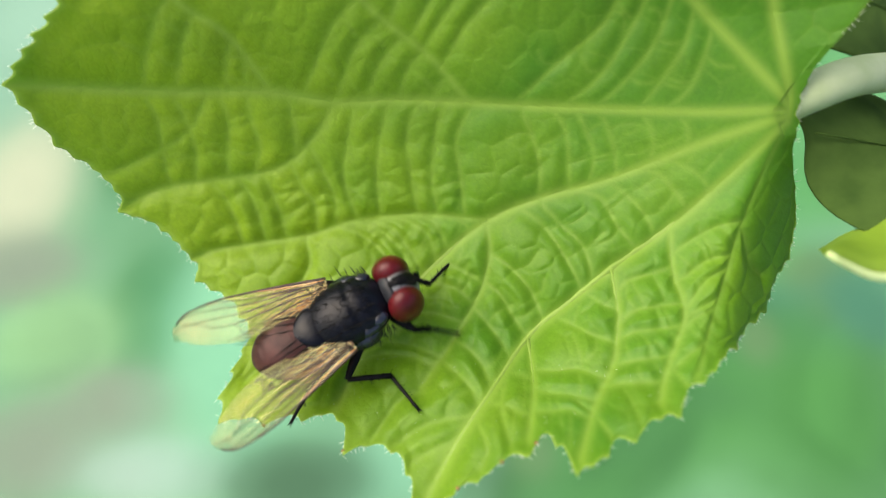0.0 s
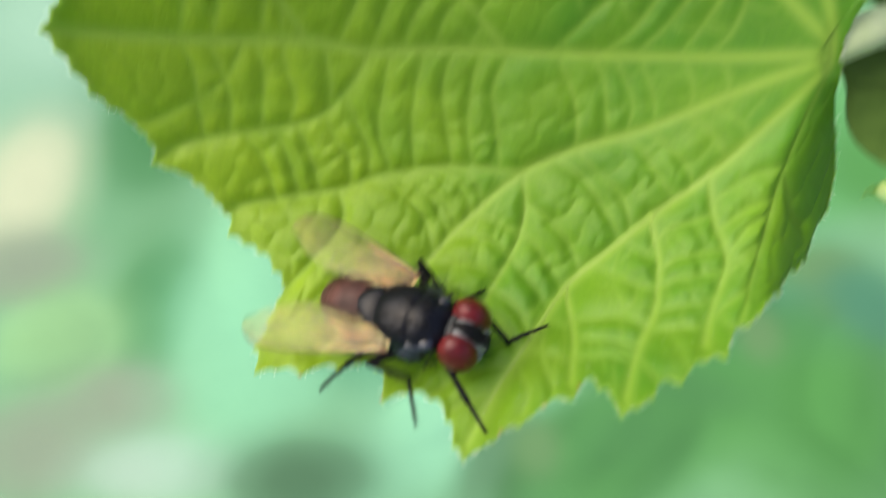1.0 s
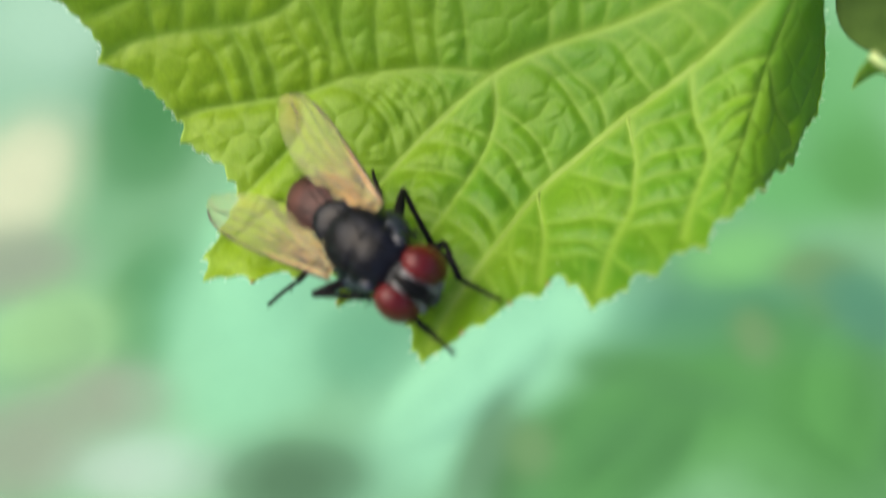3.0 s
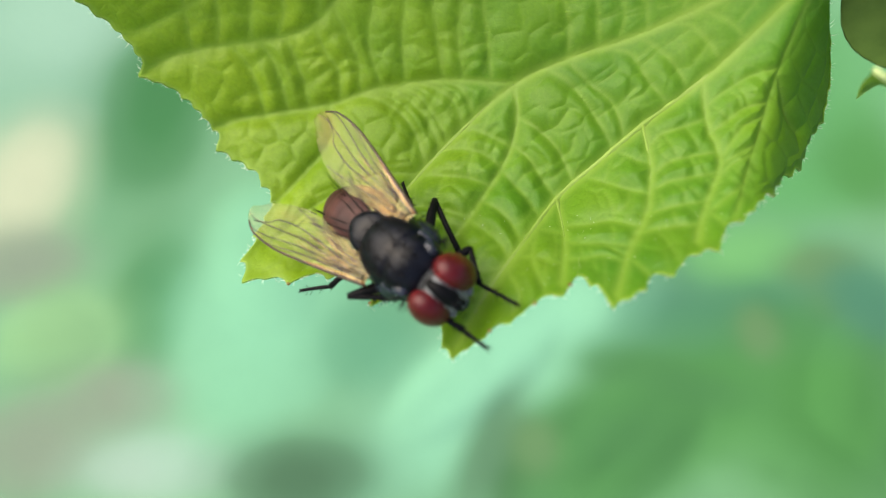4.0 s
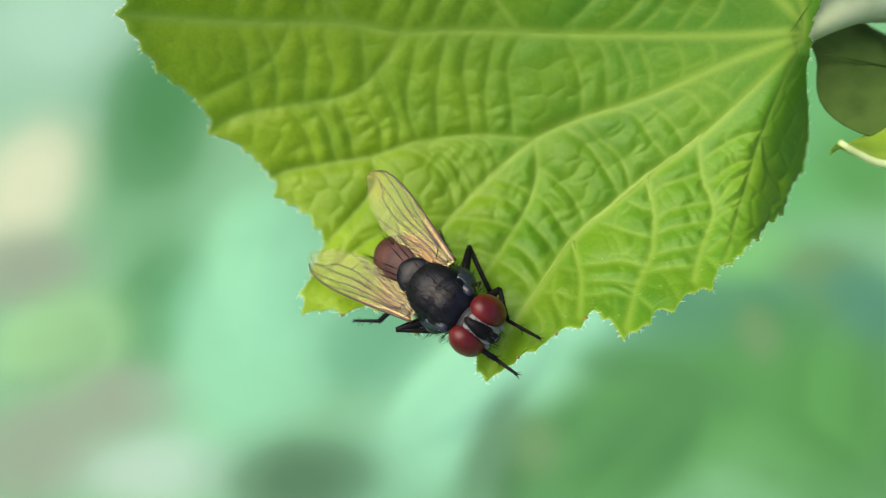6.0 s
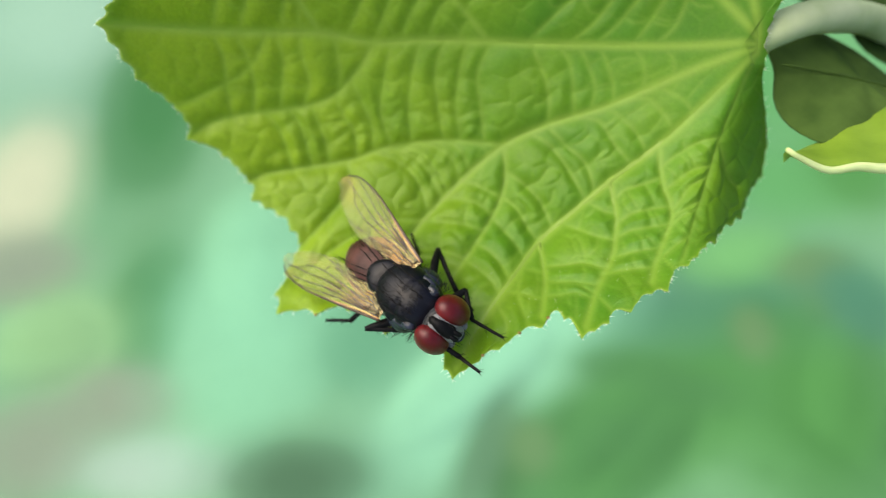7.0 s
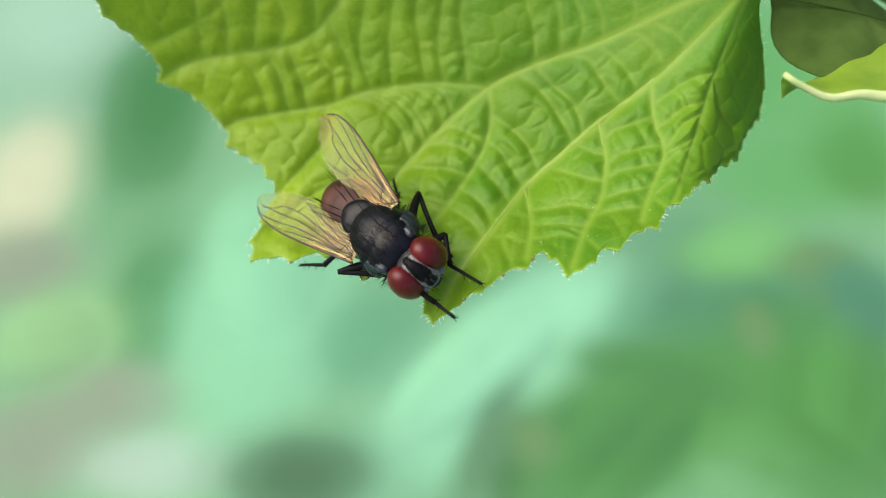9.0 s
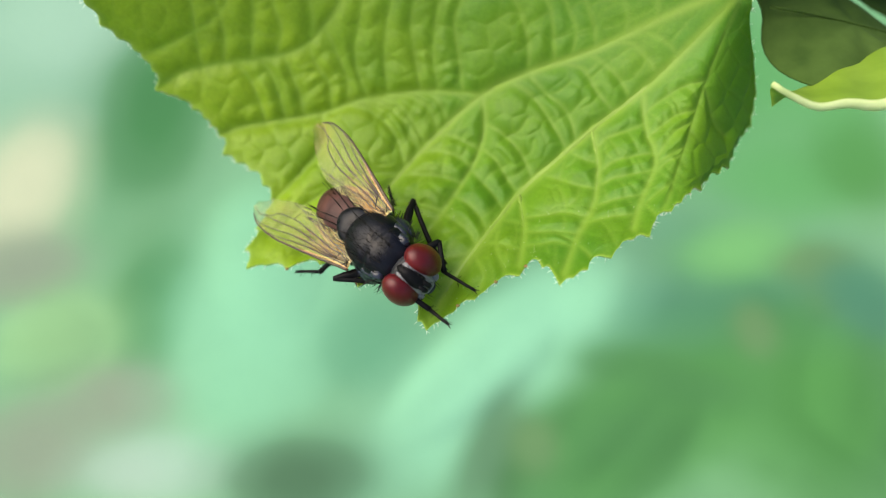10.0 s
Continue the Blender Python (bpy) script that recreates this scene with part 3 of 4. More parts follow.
    attribute(me, "age_shade", np.tile(np.clip(mid + rip * 0.6, 0, 1), 2))
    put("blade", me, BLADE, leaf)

    def lay(line, proud):
        return np.stack([line[:, 0], depth(line[:, 0], line[:, 1]) + 0.16 - proud, line[:, 1]], 1) - np.array(origin)

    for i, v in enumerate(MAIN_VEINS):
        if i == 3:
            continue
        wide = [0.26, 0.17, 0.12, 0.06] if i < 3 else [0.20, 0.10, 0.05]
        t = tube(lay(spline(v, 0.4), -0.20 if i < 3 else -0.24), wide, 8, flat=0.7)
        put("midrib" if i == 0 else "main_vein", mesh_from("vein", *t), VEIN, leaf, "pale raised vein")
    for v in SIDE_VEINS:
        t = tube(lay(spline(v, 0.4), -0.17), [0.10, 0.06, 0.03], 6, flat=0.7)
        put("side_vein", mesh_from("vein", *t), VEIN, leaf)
    # stalk of the leaf
    stalk = spline([(14.4, float(depth(14.4, 6.0)) + 1.7, 6.0), (16.4, 31.0, 7.0), (20.0, 32.5, 8.2), (27.0, 38.0, 9.2), (40.0, 50.0, 8.6), (55.0, 62.0, 6.0)], 0.6)
    put("petiole", mesh_from("petiole", *tube(stalk - np.array(origin), [0.9, 1.0, 0.7, 0.8], 14)), PETIOLE, leaf, "pale green ribbed leaf stalk")

    # white hairs along the edge and over the blade, and dry tips on the teeth
    hairs = []
    rim3 = top[edge:edge + n]
    for i in range(n):
        if rim[i][1] > 12:
            continue
        out = Vector((*(rim[(i + 1) % n] - rim[i]), 0))
        out = Vector((out.y, 0, -out.x)).normalized()
        thick = 0.5 + 0.5 * noise.noise(Vector((i * 0.05, 7.0, 0.0)))
        for _ in range(2):
            if rng.random() < thick:
                way = out + Vector((rng.uniform(-1.1, 1.1), rng.uniform(-1.2, .3), rng.uniform(-1.1, 1.1)))
                hairs.append((Vector(rim3[i]) + Vector((0, 0.05, 0)), way, rng.uniform(0.08, 0.32), rng.uniform(0.010, 0.015)))
    for _ in range(1800):
        i = rng.randrange(count // 4, count)
        if flat[i][1] < -5:
            hairs.append((Vector(top[i]), Vector((rng.uniform(-.5, .5), -1, rng.uniform(-.2, .7))), rng.uniform(0.10, 0.22), 0.0055))
    ob = put("hairs", mesh_from("hairs", *bristles(hairs)), HAIR, leaf, "fine white plant hairs")
    ob["kind"] = "stuff"
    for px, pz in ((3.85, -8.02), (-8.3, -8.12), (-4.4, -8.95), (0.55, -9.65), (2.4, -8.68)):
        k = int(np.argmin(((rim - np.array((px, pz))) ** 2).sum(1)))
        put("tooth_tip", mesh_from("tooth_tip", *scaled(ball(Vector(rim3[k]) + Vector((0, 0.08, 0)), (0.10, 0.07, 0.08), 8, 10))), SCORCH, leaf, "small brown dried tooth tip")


build_leaf()


# ---- neighbours on the same stem ----
def build_neighbours():
    # young leaf in front, paler at the lip; a dark leaf paints its shade
    rows, cols = 26, 44
    verts, faces = [], []
    for i in range(rows + 1):
        u = i / rows
        for k in range(cols + 1):
            w = k / cols
            x = 14.2 + 20 * w
            lip = -1.05 + 0.9 * math.exp(-w * 22) + 0.35 * (w * 4.5 - 0.35) ** 2 * (w > 0.08) + 0.10 * math.sin(w * 43)
            z = lip + (3.5 - 3.2 * math.exp(-w * 9)) * u + 0.2 * math.sin(9 * w + 4 * u) * u
            y = 26.0 - 0.5 * math.exp(-u * 9) + 4.5 * u ** 1.3 + 2.5 * w + 0.3 * math.sin(7 * w + 3 * u)
            verts.append(Vector((x + 2.4 * u * (1 - w), y, z)))
    for i in range(rows):
        for k in range(cols):
            a = i * (cols + 1) + k
            faces.append((a, a + 1, a + cols + 2, a + cols + 1))
    count = len(verts)
    verts += [v + Vector((0, 0.25, -0.1)) for v in verts]
    faces += [tuple(i + count for i in f)[::-1] for f in faces]
    for k in range(cols):
        faces.append((k + 1, k, count + k, count + k + 1))
    at = Vector((17, 27, 0))
    ob = new("young_leaf")
    ob.matrix_basis = BASE @ Matrix.Translation(at * MM)
    put("blade", mesh_from("young_blade", [(v - at) * MM for v in verts], faces), YOUNG, ob)
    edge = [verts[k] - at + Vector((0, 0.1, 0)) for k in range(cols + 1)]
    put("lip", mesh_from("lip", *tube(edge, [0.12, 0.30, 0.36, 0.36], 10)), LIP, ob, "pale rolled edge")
    rib = [verts[i * (cols + 1) + 14 + i // 2] - at + Vector((0, 0.05, 0)) for i in range(rows + 1)]
    put("midrib", mesh_from("midrib", *tube(rib, [0.2, 0.12], 8)), VEIN, ob)
    tagged(ob, "small yellow-green young leaf with a pale rolled edge", "leaf")

    # main stem behind the leaf stalks
    line = spline([(58, 70, -60), (56, 66, -20), (55, 62, 6), (56, 60, 30), (58, 62, 70)], 2.0)
    at = Vector(line[0])
    ob = put("stem", mesh_from("stem", *tube(line - line[0], [2.6, 2.2, 2.0], 14)), BARK)
    ob.matrix_basis = BASE @ Matrix.Translation(at * MM)
    tagged(ob, "upright grey-green hairy plant stem", "stem")

    # leaves behind the stem, coloured dark to stand for shade
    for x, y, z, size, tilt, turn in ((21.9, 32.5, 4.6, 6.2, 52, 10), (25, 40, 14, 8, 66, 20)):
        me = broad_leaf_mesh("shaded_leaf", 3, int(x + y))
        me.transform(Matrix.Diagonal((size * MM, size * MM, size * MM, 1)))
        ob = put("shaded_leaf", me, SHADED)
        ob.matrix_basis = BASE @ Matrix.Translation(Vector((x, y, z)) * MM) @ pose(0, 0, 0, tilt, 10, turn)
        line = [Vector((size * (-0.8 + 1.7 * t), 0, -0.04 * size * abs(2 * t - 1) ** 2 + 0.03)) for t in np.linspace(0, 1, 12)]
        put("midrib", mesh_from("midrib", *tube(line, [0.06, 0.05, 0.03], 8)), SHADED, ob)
        tagged(ob, "dark green leaf behind the stem, shade painted into its colour", "leaf", "shaded leaves")


build_neighbours()


# ---- the fly: millimetres, x ahead, y to its left, z up, from the middle of its thorax ----
def build_fly():
    rng = random.Random(5)
    fly = new("fly")
    tagged(fly, "black fly with dark red eyes and amber clear wings", "fly")

    body = lathe([(-2.05, 0.15, 0.1, 0.1, 0.0), (-1.9, 0.95, 0.75, 0.7, -0.05), (-1.2, 1.42, 1.12, 1.05, 0.0), (-0.2, 1.58, 1.28, 1.2, 0.02),
                  (0.8, 1.45, 1.18, 1.15, -0.02), (1.45, 1.05, 0.86, 0.9, -0.12), (1.78, 0.62, 0.5, 0.55, -0.16), (1.9, 0.2, 0.2, 0.2, -0.18)], 48, power=2.0)
    verts = []
    for v in body[0]:
        v = Vector(v)
        if v.z > 0:
            groove = math.exp(-((v.x - 0.15 - 0.12 * abs(v.y)) / 0.10) ** 2) * min(1, abs(v.y) / 0.5)
            v.z -= 0.14 * groove
        verts.append(v * MM)
    thorax = put("thorax", mesh_from("thorax", verts, body[1]), THORAX, fly, "blue-black shiny thorax with faint grey bands")
    scut = lathe([(-2.8, 0.12, 0.08, 0.08, 0.60), (-2.65, 0.42, 0.2, 0.25, 0.60), (-2.25, 0.76, 0.34, 0.4, 0.58), (-1.85, 1.0, 0.40, 0.4, 0.54), (-1.3, 0.95, 0.3, 0.4, 0.46)], 24)
    put("scutellum", mesh_from("scutellum", *scaled(scut)), THORAX, thorax)
    for s in (1, -1):
        put("shoulder_lobe", mesh_from("shoulder_lobe", *scaled(ball((1.0, 1.0 * s, 0.40), (0.45, 0.3, 0.3), 10, 14))), PLATE, thorax)
        put("side_plate", mesh_from("side_plate", *scaled(ball((0.05, 1.28 * s, -0.30), (0.85, 0.5, 0.62), 14, 20))), PLATE, thorax)
        put("wing_plate", mesh_from("wing_plate", *scaled(ball((0.35, 1.2 * s, 0.25), (0.66, 0.30, 0.34), 12, 16))), PLATE, thorax)
        put("hind_plate", mesh_from("hind_plate", *scaled(ball((-1.05, 1.28 * s, -0.15), (0.5, 0.4, 0.5), 12, 16))), PLATE, thorax)
        put("calypter", mesh_from("calypter", *scaled(ball((-1.75, 1.15 * s, 0.25), (0.5, 0.34, 0.12), 10, 16))), WING_GOLD, thorax, "pale amber scale at the wing's root")

    # abdomen: dark down the middle, pale orange at the sides, with ring joints
    ab = lathe([(-5.05, 0.12, 0.1, 0.1, -0.35), (-4.9, 0.6, 0.5, 0.45, -0.35), (-4.3, 1.2, 0.95, 0.8, -0.35), (-3.4, 1.62, 1.2, 0.95, -0.32), (-2.5, 1.62, 1.15, 0.95, -0.3),
                (-1.8, 1.2, 0.85, 0.8, -0.3), (-1.3, 0.6, 0.5, 0.5, -0.3)], 36)
    verts, side = [], []
    for v in ab[0]:
        v = Vector(v)
        for x in (-2.6, -3.45, -4.25):
            k = math.exp(-((v.x - x) / 0.06) ** 2)
            v.y *= 1 - 0.025 * k
            v.z = -0.35 + (v.z + 0.35) * (1 - 0.03 * k)
        w = abs(v.y) / 1.62
        side.append(min(1, max(0, (w - 0.68) / 0.28)) * min(1, max(0, (v.x + 4.9) / 0.8)))
        verts.append(v * MM)
    me = mesh_from("abdomen", verts, ab[1])
    attribute(me, "side", side)
    put("abdomen", me, ABDOMEN, fly, "brown abdomen with pale orange sides")

    # head: dark back, silvery capsule, black stripe between the eyes
    occiput = ball((2.04, 0, -0.02), (0.52, 1.05, 0.98), 18, 28)
    head = put("head", mesh_from("head", *scaled(occiput)), HEAD_GREY, fly, "black head with a silvery face")
    shell = lathe([(1.75, 0.2, 0.3, 0.3, 0.0), (1.9, 0.50, 0.82, 0.82, 0.0), (2.3, 0.66, 1.08, 1.05, 0.0), (2.7, 0.64, 0.98, 1.08, -0.03), (3.0, 0.54, 0.68, 0.95, -0.10), (3.18, 0.38, 0.34, 0.7, -0.16), (3.26, 0.15, 0.1, 0.3, -0.25)], 32, power=2.5)
    put("face", mesh_from("face", *scaled(shell)), FACE, head, "silvery dusted face and eye borders")
    for s in (1, -1):
        turn = Euler((radians(8 * s), 0, radians(-14 * s))).to_matrix()
        put("eye", mesh_from("eye", *scaled(ball((2.36, 0.86 * s, 0.06), (0.84, 0.70, 1.10), 28, 40, turn))), EYE_RED, head, "large dark red compound eye")
        put("cheek", mesh_from("cheek", *scaled(ball((2.72, 0.52 * s, -0.72), (0.42, 0.30, 0.34), 12, 16))), FACE, head, "silvery cheek below the eye")
        seg = joined([tube(spline([(3.08, 0.13 * s, 0.30), (3.28, 0.15 * s, 0.22), (3.36, 0.15 * s, 0.0), (3.34, 0.15 * s, -0.28)], 0.05), [0.07, 0.11, 0.13, 0.07], 8),
                      tube(spline([(3.34, 0.18 * s, 0.1), (3.56, 0.34 * s, 0.28), (3.74, 0.50 * s, 0.36)], 0.06), [0.024, 0.014, 0.005], 5)])
        put("antenna", mesh_from("antenna", *seg), BLACK, head)
    stripe = lathe([(1.8, 0.08, 0.2, 0.2, 0.3), (1.95, 0.28, 0.66, 0.2, 0.3), (2.3, 0.42, 0.84, 0.2, 0.3), (2.7, 0.45, 0.77, 0.2, 0.3), (2.98, 0.40, 0.54, 0.2, 0.26), (3.17, 0.32, 0.30, 0.16, 0.2), (3.28, 0.1, 0.08, 0.06, 0.18)], 28)
    put("front_stripe", mesh_from("front_stripe", *scaled(stripe)), BLACK, head, "glossy black stripe between the eyes")
    put("mouth_edge", mesh_from("mouth_edge", *scaled(ball((2.96, 0, -0.86), (0.30, 0.36, 0.20), 10, 16))), HEAD_GREY, head)
    put("proboscis", mesh_from("proboscis", *tube(spline([(2.6, 0, -0.9), (2.62, 0, -1.2), (2.5, 0, -1.45)], 0.08), [0.25, 0.2, 0.26], 10)), BLACK, head)

    # bristles
    hair = []
    for s in (1, -1):
        for x in (1.2, 0.6, 0.0, -0.6, -1.2):
            for y in (0.45, 0.95):
                z = 1.25 * math.sqrt(max(0.05, 1 - (y / 1.6) ** 2)) * (1 - 0.12 * abs(x))
                hair.append(((x, y * s, z - 0.04), (-0.8, 0.15 * s, 0.55), rng.uniform(0.6, 1.0), 0.034))
        for x, y, z in ((1.3, 1.1, 0.5), (0.9, 1.4, 0.3), (0.3, 1.55, 0.45), (-0.6, 1.5, 0.6), (-1.2, 1.35, 0.7), (0.5, 1.6, -0.1), (-0.2, 1.6, 0.1)):
            hair.append(((x, y * s, z), (rng.uniform(-0.6, 0.3), s, 0.5), rng.uniform(0.45, 0.8), 0.034))
        for y, l in ((0.2, 1.3), (0.5, 1.5), (0.75, 1.2)):
            hair.append(((-2.5 + 0.3 * y, y * s, 0.72), (-1, 0.28 * s, 0.34), l * 1.2, 0.040))
        for x, y, z in ((2.72, 0.34, 0.92), (2.92, 0.33, 0.70), (2.5, 0.32, 1.02), (2.25, 0.2, 1.08), (3.06, 0.3, 0.5), (3.1, 0.42, -0.7), (3.05, 0.3, -0.85)):
            hair.append(((x, y * s, z), (0.75, -0.12 * s, 0.6 if z > 0 else -0.5), 0.48, 0.020))
        for i in range(60):
            a = rng.uniform(-0.2, 1.2)
            hair.append(((rng.uniform(-4.8, -2.3), 1.25 * math.cos(a) * s, -0.3 + 0.95 * math.sin(a)), (-0.9, 0.5 * s * math.cos(a), 0.5), rng.uniform(0.35, 0.75), 0.022))
        for i in range(70):
            hair.append(((rng.uniform(-0.9, 1.4), rng.uniform(1.15, 1.5) * s, rng.uniform(-0.8, 0.1)), (rng.uniform(-.5, .5), s, rng.uniform(-.3, .3)), rng.uniform(0.3, 0.6), 0.020))
    for i in range(320):
        x, y = rng.uniform(-1.5, 1.2), rng.uniform(-1.2, 1.2)
        z = 1.22 * math.sqrt(max(0.05, 1 - (y / 1.62) ** 2 - (x / 2.3) ** 2))
        hair.append(((x, y, z), (-0.9, 0, 0.5), rng.uniform(0.2, 0.4), 0.011))
    ob = put("bristles", mesh_from("bristles", *bristles(hair)), BRISTLE, fly, "stiff black bristles")
    ob["kind"] = "stuff"
    for s in (1, -1):
        build_wing(fly, s)
    return fly


WING_LENGTH = 7.35


def wing_edge(u):
    """Front and back edge of the wing at a share u of its length."""
    front = 0.16 + 0.34 * math.sin(math.pi * min(1, u * 1.1) * 0.5) - 0.55 * max(0, u - 0.62) ** 2 / 0.144 * 0.95
    width = 2.18 * (max(0.0, 1 - ((u - 0.56) / 0.46) ** 2) ** 0.55 if u > 0.56 else (0.44 + 0.56 * (u / 0.56) ** 0.7))
    if u < 0.2:
        width += 0.25 * math.sin(math.pi * u / 0.2)
    tip = max(0.0, (u - 0.9) / 0.1)
    return front * (1 - tip ** 2) - 0.45 * tip ** 2, front * (1 - tip ** 2) - 0.45 * tip ** 2 - width * (1 - 0.25 * tip)


def wing_point(u, w):
    """A place on the wing: u along it, w from the front edge (0) to the back edge (1)."""
    f, b = wing_edge(u)
    z = (0.014 * math.sin(w * 26 + u * 3) + 0.004 * math.sin(w * 61 + 5 * u)) * (0.45 + 0.55 * (1 - u)) - 0.35 * (w - 0.15) ** 2 * (1 - 0.4 * u) + 0.25 * u * (1 - u)
    return Vector((u * WING_LENGTH, f + (b - f) * w, z))


def build_wing(fly, s):
    rows, cols = 60, 44
    verts, faces, base = [], [], []
    mirror = lambda p: Vector((p.x, p.y * s, -p.z)) * MM
    for i in range(rows + 1):
        u = 0.01 + 0.985 * i / rows
        for k in range(cols + 1):
            w = k / cols
            verts.append(mirror(wing_point(u, w)))
            base.append(max(0.0, 1 - u / 0.50) ** 0.9 * (1 - 0.25 * w))
    for i in range(rows):
        for k in range(cols):
            a = i * (cols + 1) + k
            faces.append((a, a + 1, a + cols + 2, a + cols + 1))
    me = mesh_from("wing", verts, faces)
    attribute(me, "base", base)
    wing = put("wing", me, WING, fly, "clear wing with an amber root")
    wing.visible_shadow = True
    # hinge at the body, span towards the tip, swept back
    span = Vector((-7.1, 1.62 * s, 0.12)).normalized()
    front = Vector((0.2, s, -0.16))
    front = (front - span * front.dot(span)).normalized()
    x, y = span, front * s
    z = x.cross(y)
    m = Matrix((x, y, z)).transposed().to_4x4()
    wing.matrix_basis = Matrix.Translation(Vector((-0.34, 1.62 * s, 0.55)) * MM) @ m
    lines = [
        ([(0.01, 0.0), (0.3, 0.0), (0.6, 0.0), (0.85, 0.0), (0.97, 0.02)], 0.080, WING_VEIN),
        ([(0.02, 0.06), (0.2, 0.08), (0.42, 0.03), (0.5, 0.0)], 0.042, WING_GOLD),
        ([(0.02, 0.12), (0.25, 0.17), (0.5, 0.13), (0.72, 0.05), (0.8, 0.0)], 0.036, WING_VEIN),
        ([(0.16, 0.18), (0.4, 0.27), (0.68, 0.22), (0.9, 0.10), (0.95, 0.02)], 0.036, WING_VEIN),
        ([(0.14, 0.24), (0.4, 0.40), (0.66, 0.42), (0.9, 0.42), (0.985, 0.42)], 0.038, WING_VEIN),
        ([(0.04, 0.30), (0.3, 0.50), (0.55, 0.60), (0.74, 0.62), (0.80, 0.50), (0.93, 0.36)], 0.038, WING_VEIN),
        ([(0.04, 0.36), (0.22, 0.62), (0.45, 0.80), (0.62, 0.93), (0.66, 0.99)], 0.036, WING_VEIN),
        ([(0.03, 0.45), (0.16, 0.72), (0.30, 0.93)], 0.024, WING_GOLD),
        ([(0.40, 0.40), (0.41, 0.52)], 0.024, WING_VEIN),
        ([(0.60, 0.61), (0.57, 0.75), (0.56, 0.88)], 0.024, WING_VEIN),
    ]
    rng = random.Random(3)
    for k in range(11):
        w = 0.2 + 0.075 * k
        u = 0.12 + rng.uniform(0.0, 0.1)
        v = min(0.93, u + rng.uniform(0.3, 0.55)) * (1 - 0.25 * w)
        lines.append(([(u, 0.45 * w + 0.05), (0.5 * (u + v), 0.8 * w + 0.03), (v, min(0.97, w + 0.05))], 0.015, WING_GOLD if k % 3 == 1 else WING_VEIN))
    # pleats that fan out from the root
    for k in range(9):
        w = 0.10 + 0.10 * k
        lines.append(([(0.03, 0.5 * w + 0.1), (0.14, 0.85 * w + 0.06), (0.26 + rng.uniform(0, 0.14), min(0.96, w + 0.04))], 0.018, WING_VEIN))
    for line, thick, mat in lines:
        pts = []
        for u, w in spline(line, 0.03):
            p = wing_point(min(0.99, max(0.01, u)), min(1, max(0, w)))
            pts.append((p.x, p.y * s, -p.z))
        put("wing_vein", mesh_from("wing_vein", *tube(pts, [thick * 0.9, thick * 0.5], 6)), mat, wing)


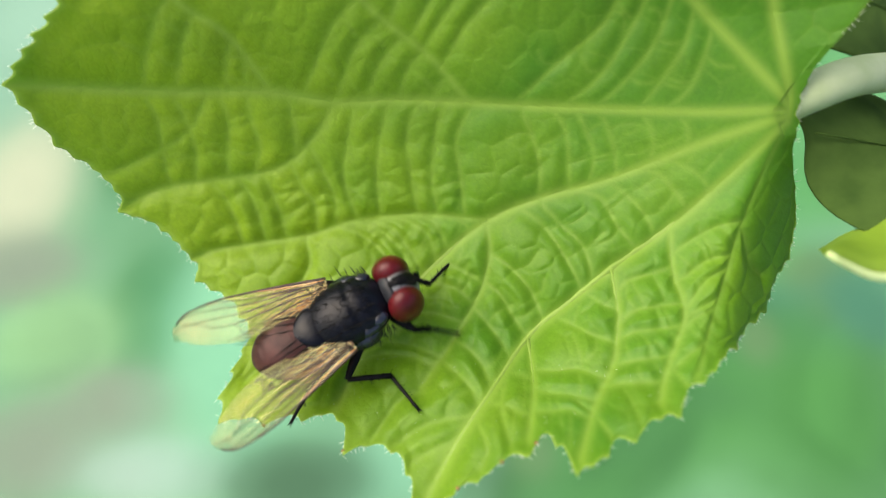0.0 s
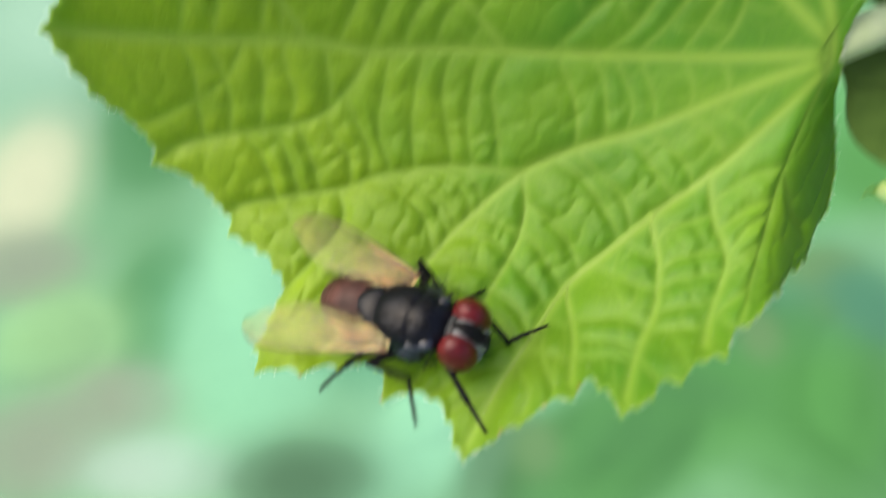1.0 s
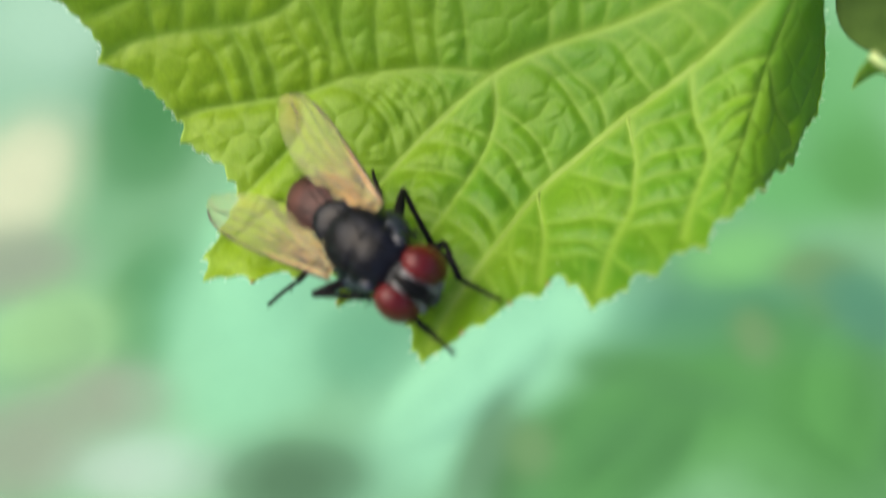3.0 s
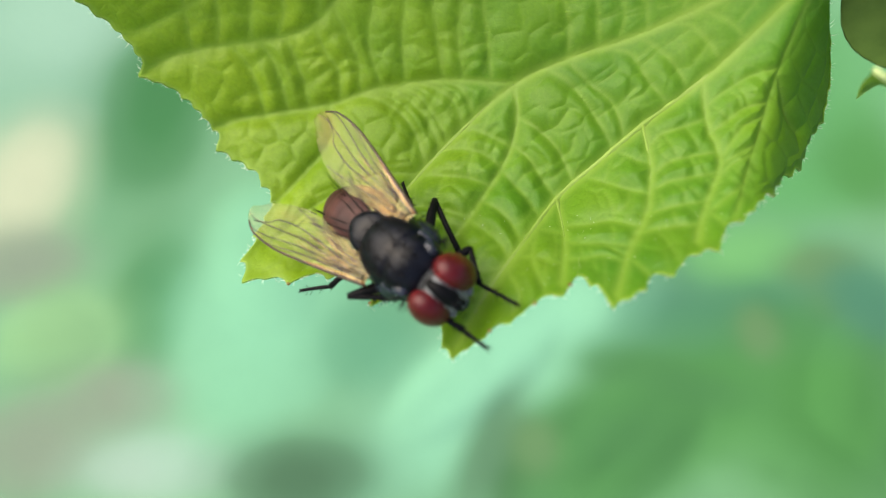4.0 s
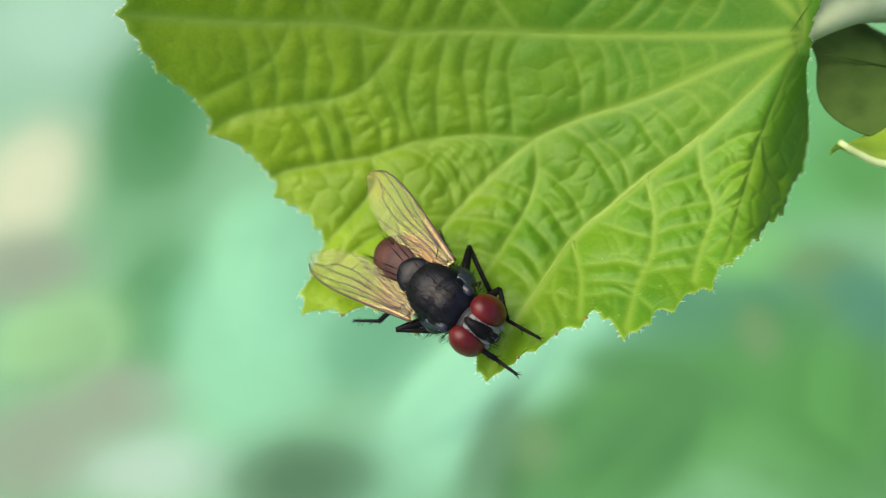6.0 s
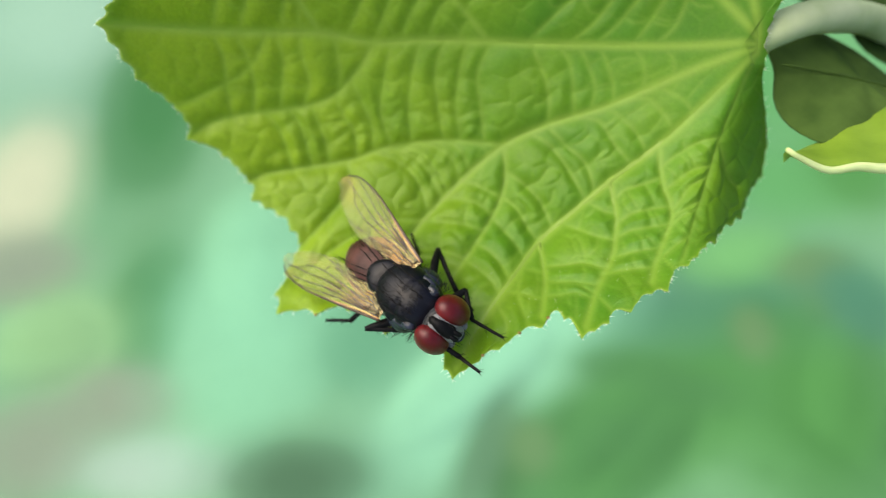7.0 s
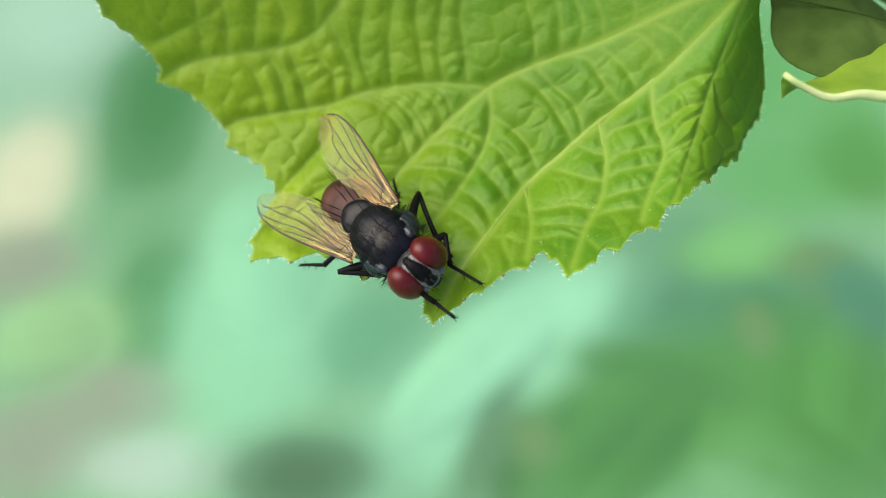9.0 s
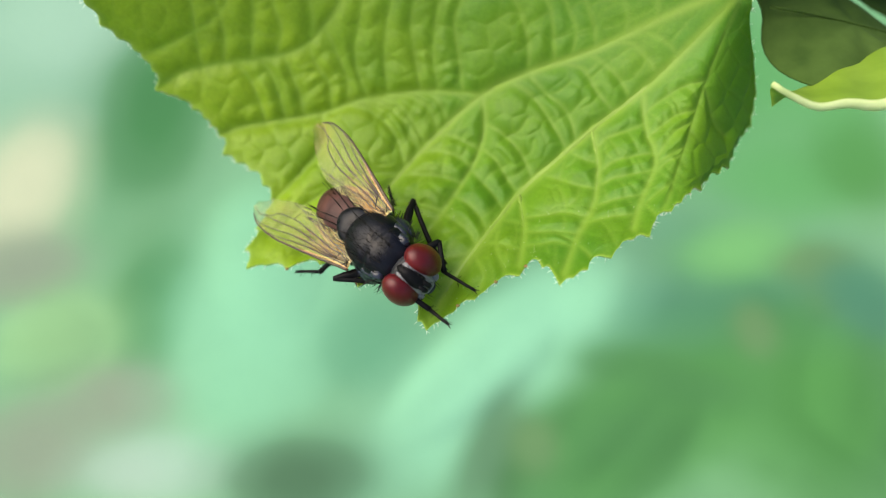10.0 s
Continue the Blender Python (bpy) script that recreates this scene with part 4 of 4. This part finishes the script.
# Knee, ankle and foot of each leg at the times below; the feet stand on the blade.
LEG_TIMES = (0.0, 0.4, 0.8, 1.2, 1.5, 3.2, 4.3, 10.0)
LEGS = {
    "front_right": ((1.3, -0.55, -1.0), (1.5, 1.2, 1.42), [
        ((2.0, -1.6, -1.2), (2.6, -1.8, -2.1), (3.7, -2.5, -2.6)), ((2.2, -1.6, -1.1), (2.9, -2.3, -1.7), (4.0, -3.7, -1.8)),
        ((2.2, -1.6, -1.1), (3.0, -2.4, -1.5), (4.2, -3.5, -1.7)), ((2.3, -1.7, -0.4), (3.2, -2.3, -0.7), (4.9, -3.5, -0.4)),
        ((2.5, -0.9, -0.4), (3.4, -1.0, -0.7), (5.1, -1.2, -0.5)), ((2.5, -0.9, -0.4), (3.3, -1.0, -0.7), (4.9, -1.0, -0.6)),
        ((2.5, -0.8, -0.4), (3.2, -0.8, -0.7), (4.7, -0.7, -0.8)), ((2.5, -0.8, -0.4), (3.2, -0.8, -0.7), (4.7, -0.7, -0.8))]),
    "middle_right": ((0.2, -0.8, -0.9), (2.45, 2.05, 2.1), [
        ((-1.5, -2.4, -0.9), (0.0, -3.0, -1.7), (0.7, -5.1, -1.5)), ((-1.2, -2.6, -0.9), (0.5, -2.4, -1.7), (2.0, -3.9, -1.9)),
        ((-1.7, -2.3, -1.0), (0.1, -2.8, -1.6), (1.5, -5.0, -1.5)), ((-1.4, -2.2, -0.3), (0.2, -1.7, -1.0), (2.4, -3.1, -0.8)),
        ((-0.8, -2.6, 0.0), (1.0, -1.4, -0.9), (2.2, -0.5, -1.7)), ((-0.8, -2.6, 0.0), (1.0, -1.4, -0.9), (2.2, -0.5, -1.7)),
        ((-0.9, -2.6, 0.2), (0.6, -1.4, -0.9), (2.0, -0.4, -1.7)), ((-0.9, -2.6, 0.2), (0.6, -1.4, -0.9), (2.0, -0.4, -1.7))]),
    "hind_right": ((-0.8, -0.75, -0.9), (1.8, 1.3, 1.6), [
        ((-2.4, -1.7, -1.1), (-3.7, -2.1, -1.5), (-5.4, -3.3, -1.6)), ((-2.2, -1.7, -1.1), (-3.1, -2.3, -1.5), (-4.3, -3.9, -1.9)),
        ((-2.1, -1.7, -1.1), (-3.0, -2.2, -1.7), (-4.1, -3.5, -2.2)), ((-1.9, -1.9, -0.5), (-2.6, -2.6, -0.9), (-3.3, -3.8, -1.1)),
        ((-1.9, -1.9, -0.6), (-2.4, -2.6, -0.9), (-2.8, -4.1, -0.9)), ((-1.9, -1.9, -0.6), (-2.4, -2.6, -0.9), (-2.9, -4.1, -0.9)),
        ((-2.0, -1.9, -0.4), (-2.4, -2.7, -0.6), (-3.5, -3.7, -0.8)), ((-2.0, -1.9, -0.4), (-2.4, -2.7, -0.6), (-3.5, -3.7, -0.8))]),
    "front_left": ((1.3, 0.55, -1.0), (1.5, 1.6, 1.85), [
        ((2.5, 0.9, -1.5), (3.3, 0.5, -2.2), (4.4, 0.6, -2.9)), ((2.5, 1.1, -1.4), (3.1, 1.1, -1.9), (3.9, 1.9, -2.4)),
        ((2.5, 1.3, -1.4), (3.1, 1.2, -2.0), (4.1, 1.8, -2.6)), ((2.4, 1.6, -1.2), (2.9, 1.1, -1.9), (4.3, 1.4, -2.4)),
        ((1.6, 1.8, -1.5), (3.2, 1.0, -1.8), (5.2, 1.5, -1.9)), ((1.6, 1.8, -1.5), (3.2, 1.0, -1.8), (5.1, 1.5, -1.9)),
        ((1.4, 1.8, -1.5), (2.8, 0.8, -1.7), (4.5, 1.2, -1.9)), ((1.4, 1.8, -1.5), (2.8, 0.8, -1.7), (4.5, 1.2, -1.9))]),
    "middle_left": ((0.2, 0.8, -0.9), (2.75, 2.6, 1.65), [
        ((-1.4, 2.6, -1.4), (-0.2, 2.3, -2.5), (1.2, 2.6, -3.2)), ((-1.1, 2.7, -0.9), (-0.4, 2.3, -1.9), (1.1, 2.8, -2.6)),
        ((-1.1, 2.8, -0.8), (-0.2, 2.3, -1.8), (1.2, 2.7, -2.6)), ((-1.4, 2.6, -1.2), (-0.3, 2.0, -2.2), (1.6, 3.2, -3.0)),
        ((-1.8, 2.8, -2.0), (-0.1, 1.8, -2.6), (1.8, 1.3, -3.2)), ((-1.8, 2.8, -2.0), (-0.1, 1.8, -2.6), (1.8, 1.3, -3.2)),
        ((-1.6, 2.8, -1.9), (0.5, 1.6, -2.3), (1.7, 1.2, -3.1)), ((-1.6, 2.8, -1.9), (0.5, 1.6, -2.3), (1.7, 1.2, -3.1))]),
    "hind_left": ((-0.8, 0.75, -0.9), (1.7, 1.5, 1.5), [((-2.0, 1.6, -1.6), (-3.0, 1.9, -2.6), (-4.3, 2.4, -3.2))] * 8),
}


def limb(length, thick, hairs, seed, claws=False):
    """A leg segment along its x, with short spines."""
    rng = random.Random(seed)
    k = np.linspace(0, length, 9)
    pts = np.stack([k, 0 * k, 0.04 * length * np.sin(np.pi * k / length)], 1)
    pieces = [tube(pts, thick, 9)]
    rows = []
    for i in range(hairs):
        x = rng.uniform(0.1, 0.97) * length
        a = rng.uniform(0, 6.28)
        rows.append(((x, 0.06 * math.cos(a), 0.06 * math.sin(a)), (0.7, math.cos(a), math.sin(a)), rng.uniform(0.16, 0.36), 0.017))
    if claws:
        for x in np.linspace(0.2, 0.9, 4) * length:
            pieces.append(tube([(x - 0.05, 0, 0.03), (x, 0, 0.03), (x + 0.05, 0, 0.03)], [0.06, 0.09, 0.06], 8))
        for s in (1, -1):
            pieces.append(tube(spline([(length - 0.05, 0, 0), (length + 0.08, 0.07 * s, 0.02), (length + 0.16, 0.1 * s, -0.08)], 0.04), [0.04, 0.02, 0.006], 6))
    pieces.append(bristles(rows))
    return mesh_from("limb", *joined(pieces))


def aim(root, way, up):
    x = Vector(way).normalized()
    z = Vector(up) - x * x.dot(Vector(up))
    z.normalize()
    y = z.cross(x)
    return Matrix.Translation(Vector(root) * MM) @ Matrix((x, y, z)).transposed().to_4x4()


def build_legs(fly):
    """Returns, for each moving part, the rows of its poses."""
    keyed = []
    for i, (place, (hip, lengths, poses)) in enumerate(LEGS.items()):
        thigh = put("leg", limb(lengths[0], [0.15, 0.24, 0.22, 0.13], 14, i), BLACK, fly, "bristly black leg")
        shin = put("shin", limb(lengths[1], [0.12, 0.13, 0.13, 0.14], 18, i + 10), BLACK, thigh)
        foot = put("foot", limb(lengths[2], [0.10, 0.09, 0.08, 0.07], 12, i + 20, True), BLACK, thigh, "jointed foot with claws")
        rows = ([], [], [])
        for t, joints in zip(LEG_TIMES, poses):
            at, frames = Vector(hip), []
            for j, length in zip(joints, lengths):
                way = (Vector(j) - at).normalized()
                frames.append(aim(at, way, (0.02, 0.01, 1)))
                at = at + way * length
            inverse = frames[0].inverted()
            rows[0].append((t, frames[0]))
            rows[1].append((t, inverse @ frames[1]))
            rows[2].append((t, inverse @ frames[2]))
        keyed += list(zip((thigh, shin, foot), rows))
    return keyed


FLY_PATH = [
    (0.0, (-4.09, 31.29, -2.83), (0.889, 0.036, 0.456), (-0.115, -0.947, 0.299)),
    (0.2, (-4.10, 31.41, -2.98), (0.957, 0.046, 0.285), (-0.082, -0.903, 0.422)),
    (0.4, (-3.85, 31.44, -3.33), (0.979, -0.061, 0.193), (-0.140, -0.892, 0.430)),
    (0.6, (-3.09, 30.86, -4.52), (0.980, -0.199, -0.030), (-0.155, -0.842, 0.517)),
    (0.8, (-3.13, 30.78, -4.31), (0.977, -0.214, -0.016), (-0.174, -0.833, 0.525)),
    (1.0, (-2.88, 30.22, -5.44), (0.889, -0.400, -0.223), (-0.269, -0.851, 0.451)),
    (1.2, (-2.95, 30.18, -5.75), (0.866, -0.415, -0.277), (-0.286, -0.868, 0.405)),
    (1.5, (-3.04, 29.46, -6.62), (0.728, -0.495, -0.475), (-0.368, -0.866, 0.338)),
    (2.0, (-3.05, 29.14, -6.73), (0.718, -0.455, -0.526), (-0.406, -0.888, 0.215)),
    (2.5, (-2.96, 29.11, -6.73), (0.713, -0.453, -0.535), (-0.399, -0.890, 0.222)),
    (4.5, (-2.91, 29.10, -7.01), (0.691, -0.492, -0.530), (-0.422, -0.870, 0.256)),
    (6.5, (-2.94, 29.09, -7.06), (0.682, -0.511, -0.523), (-0.429, -0.859, 0.279)),
    (7.5, (-2.98, 29.06, -7.05), (0.675, -0.518, -0.525), (-0.432, -0.855, 0.287)),
    (9.0, (-3.04, 29.04, -7.10), (0.658, -0.516, -0.548), (-0.430, -0.856, 0.288)),
]


def fly_rows():
    rows = []
    for t, at, ahead, up in FLY_PATH:
        x = Vector(ahead).normalized()
        y = Vector(up).cross(x).normalized()
        z = x.cross(y)
        rows.append((t, BASE @ Matrix.Translation(Vector(at) * MM) @ Matrix((x, y, z)).transposed().to_4x4()))
    rows.append((10.0, rows[-1][1]))
    return rows


fly = build_fly()
leg_rows = build_legs(fly)


def motions():
    walk(fly, fly_rows())
    for ob, rows in leg_rows:
        walk(ob, rows)


motions()
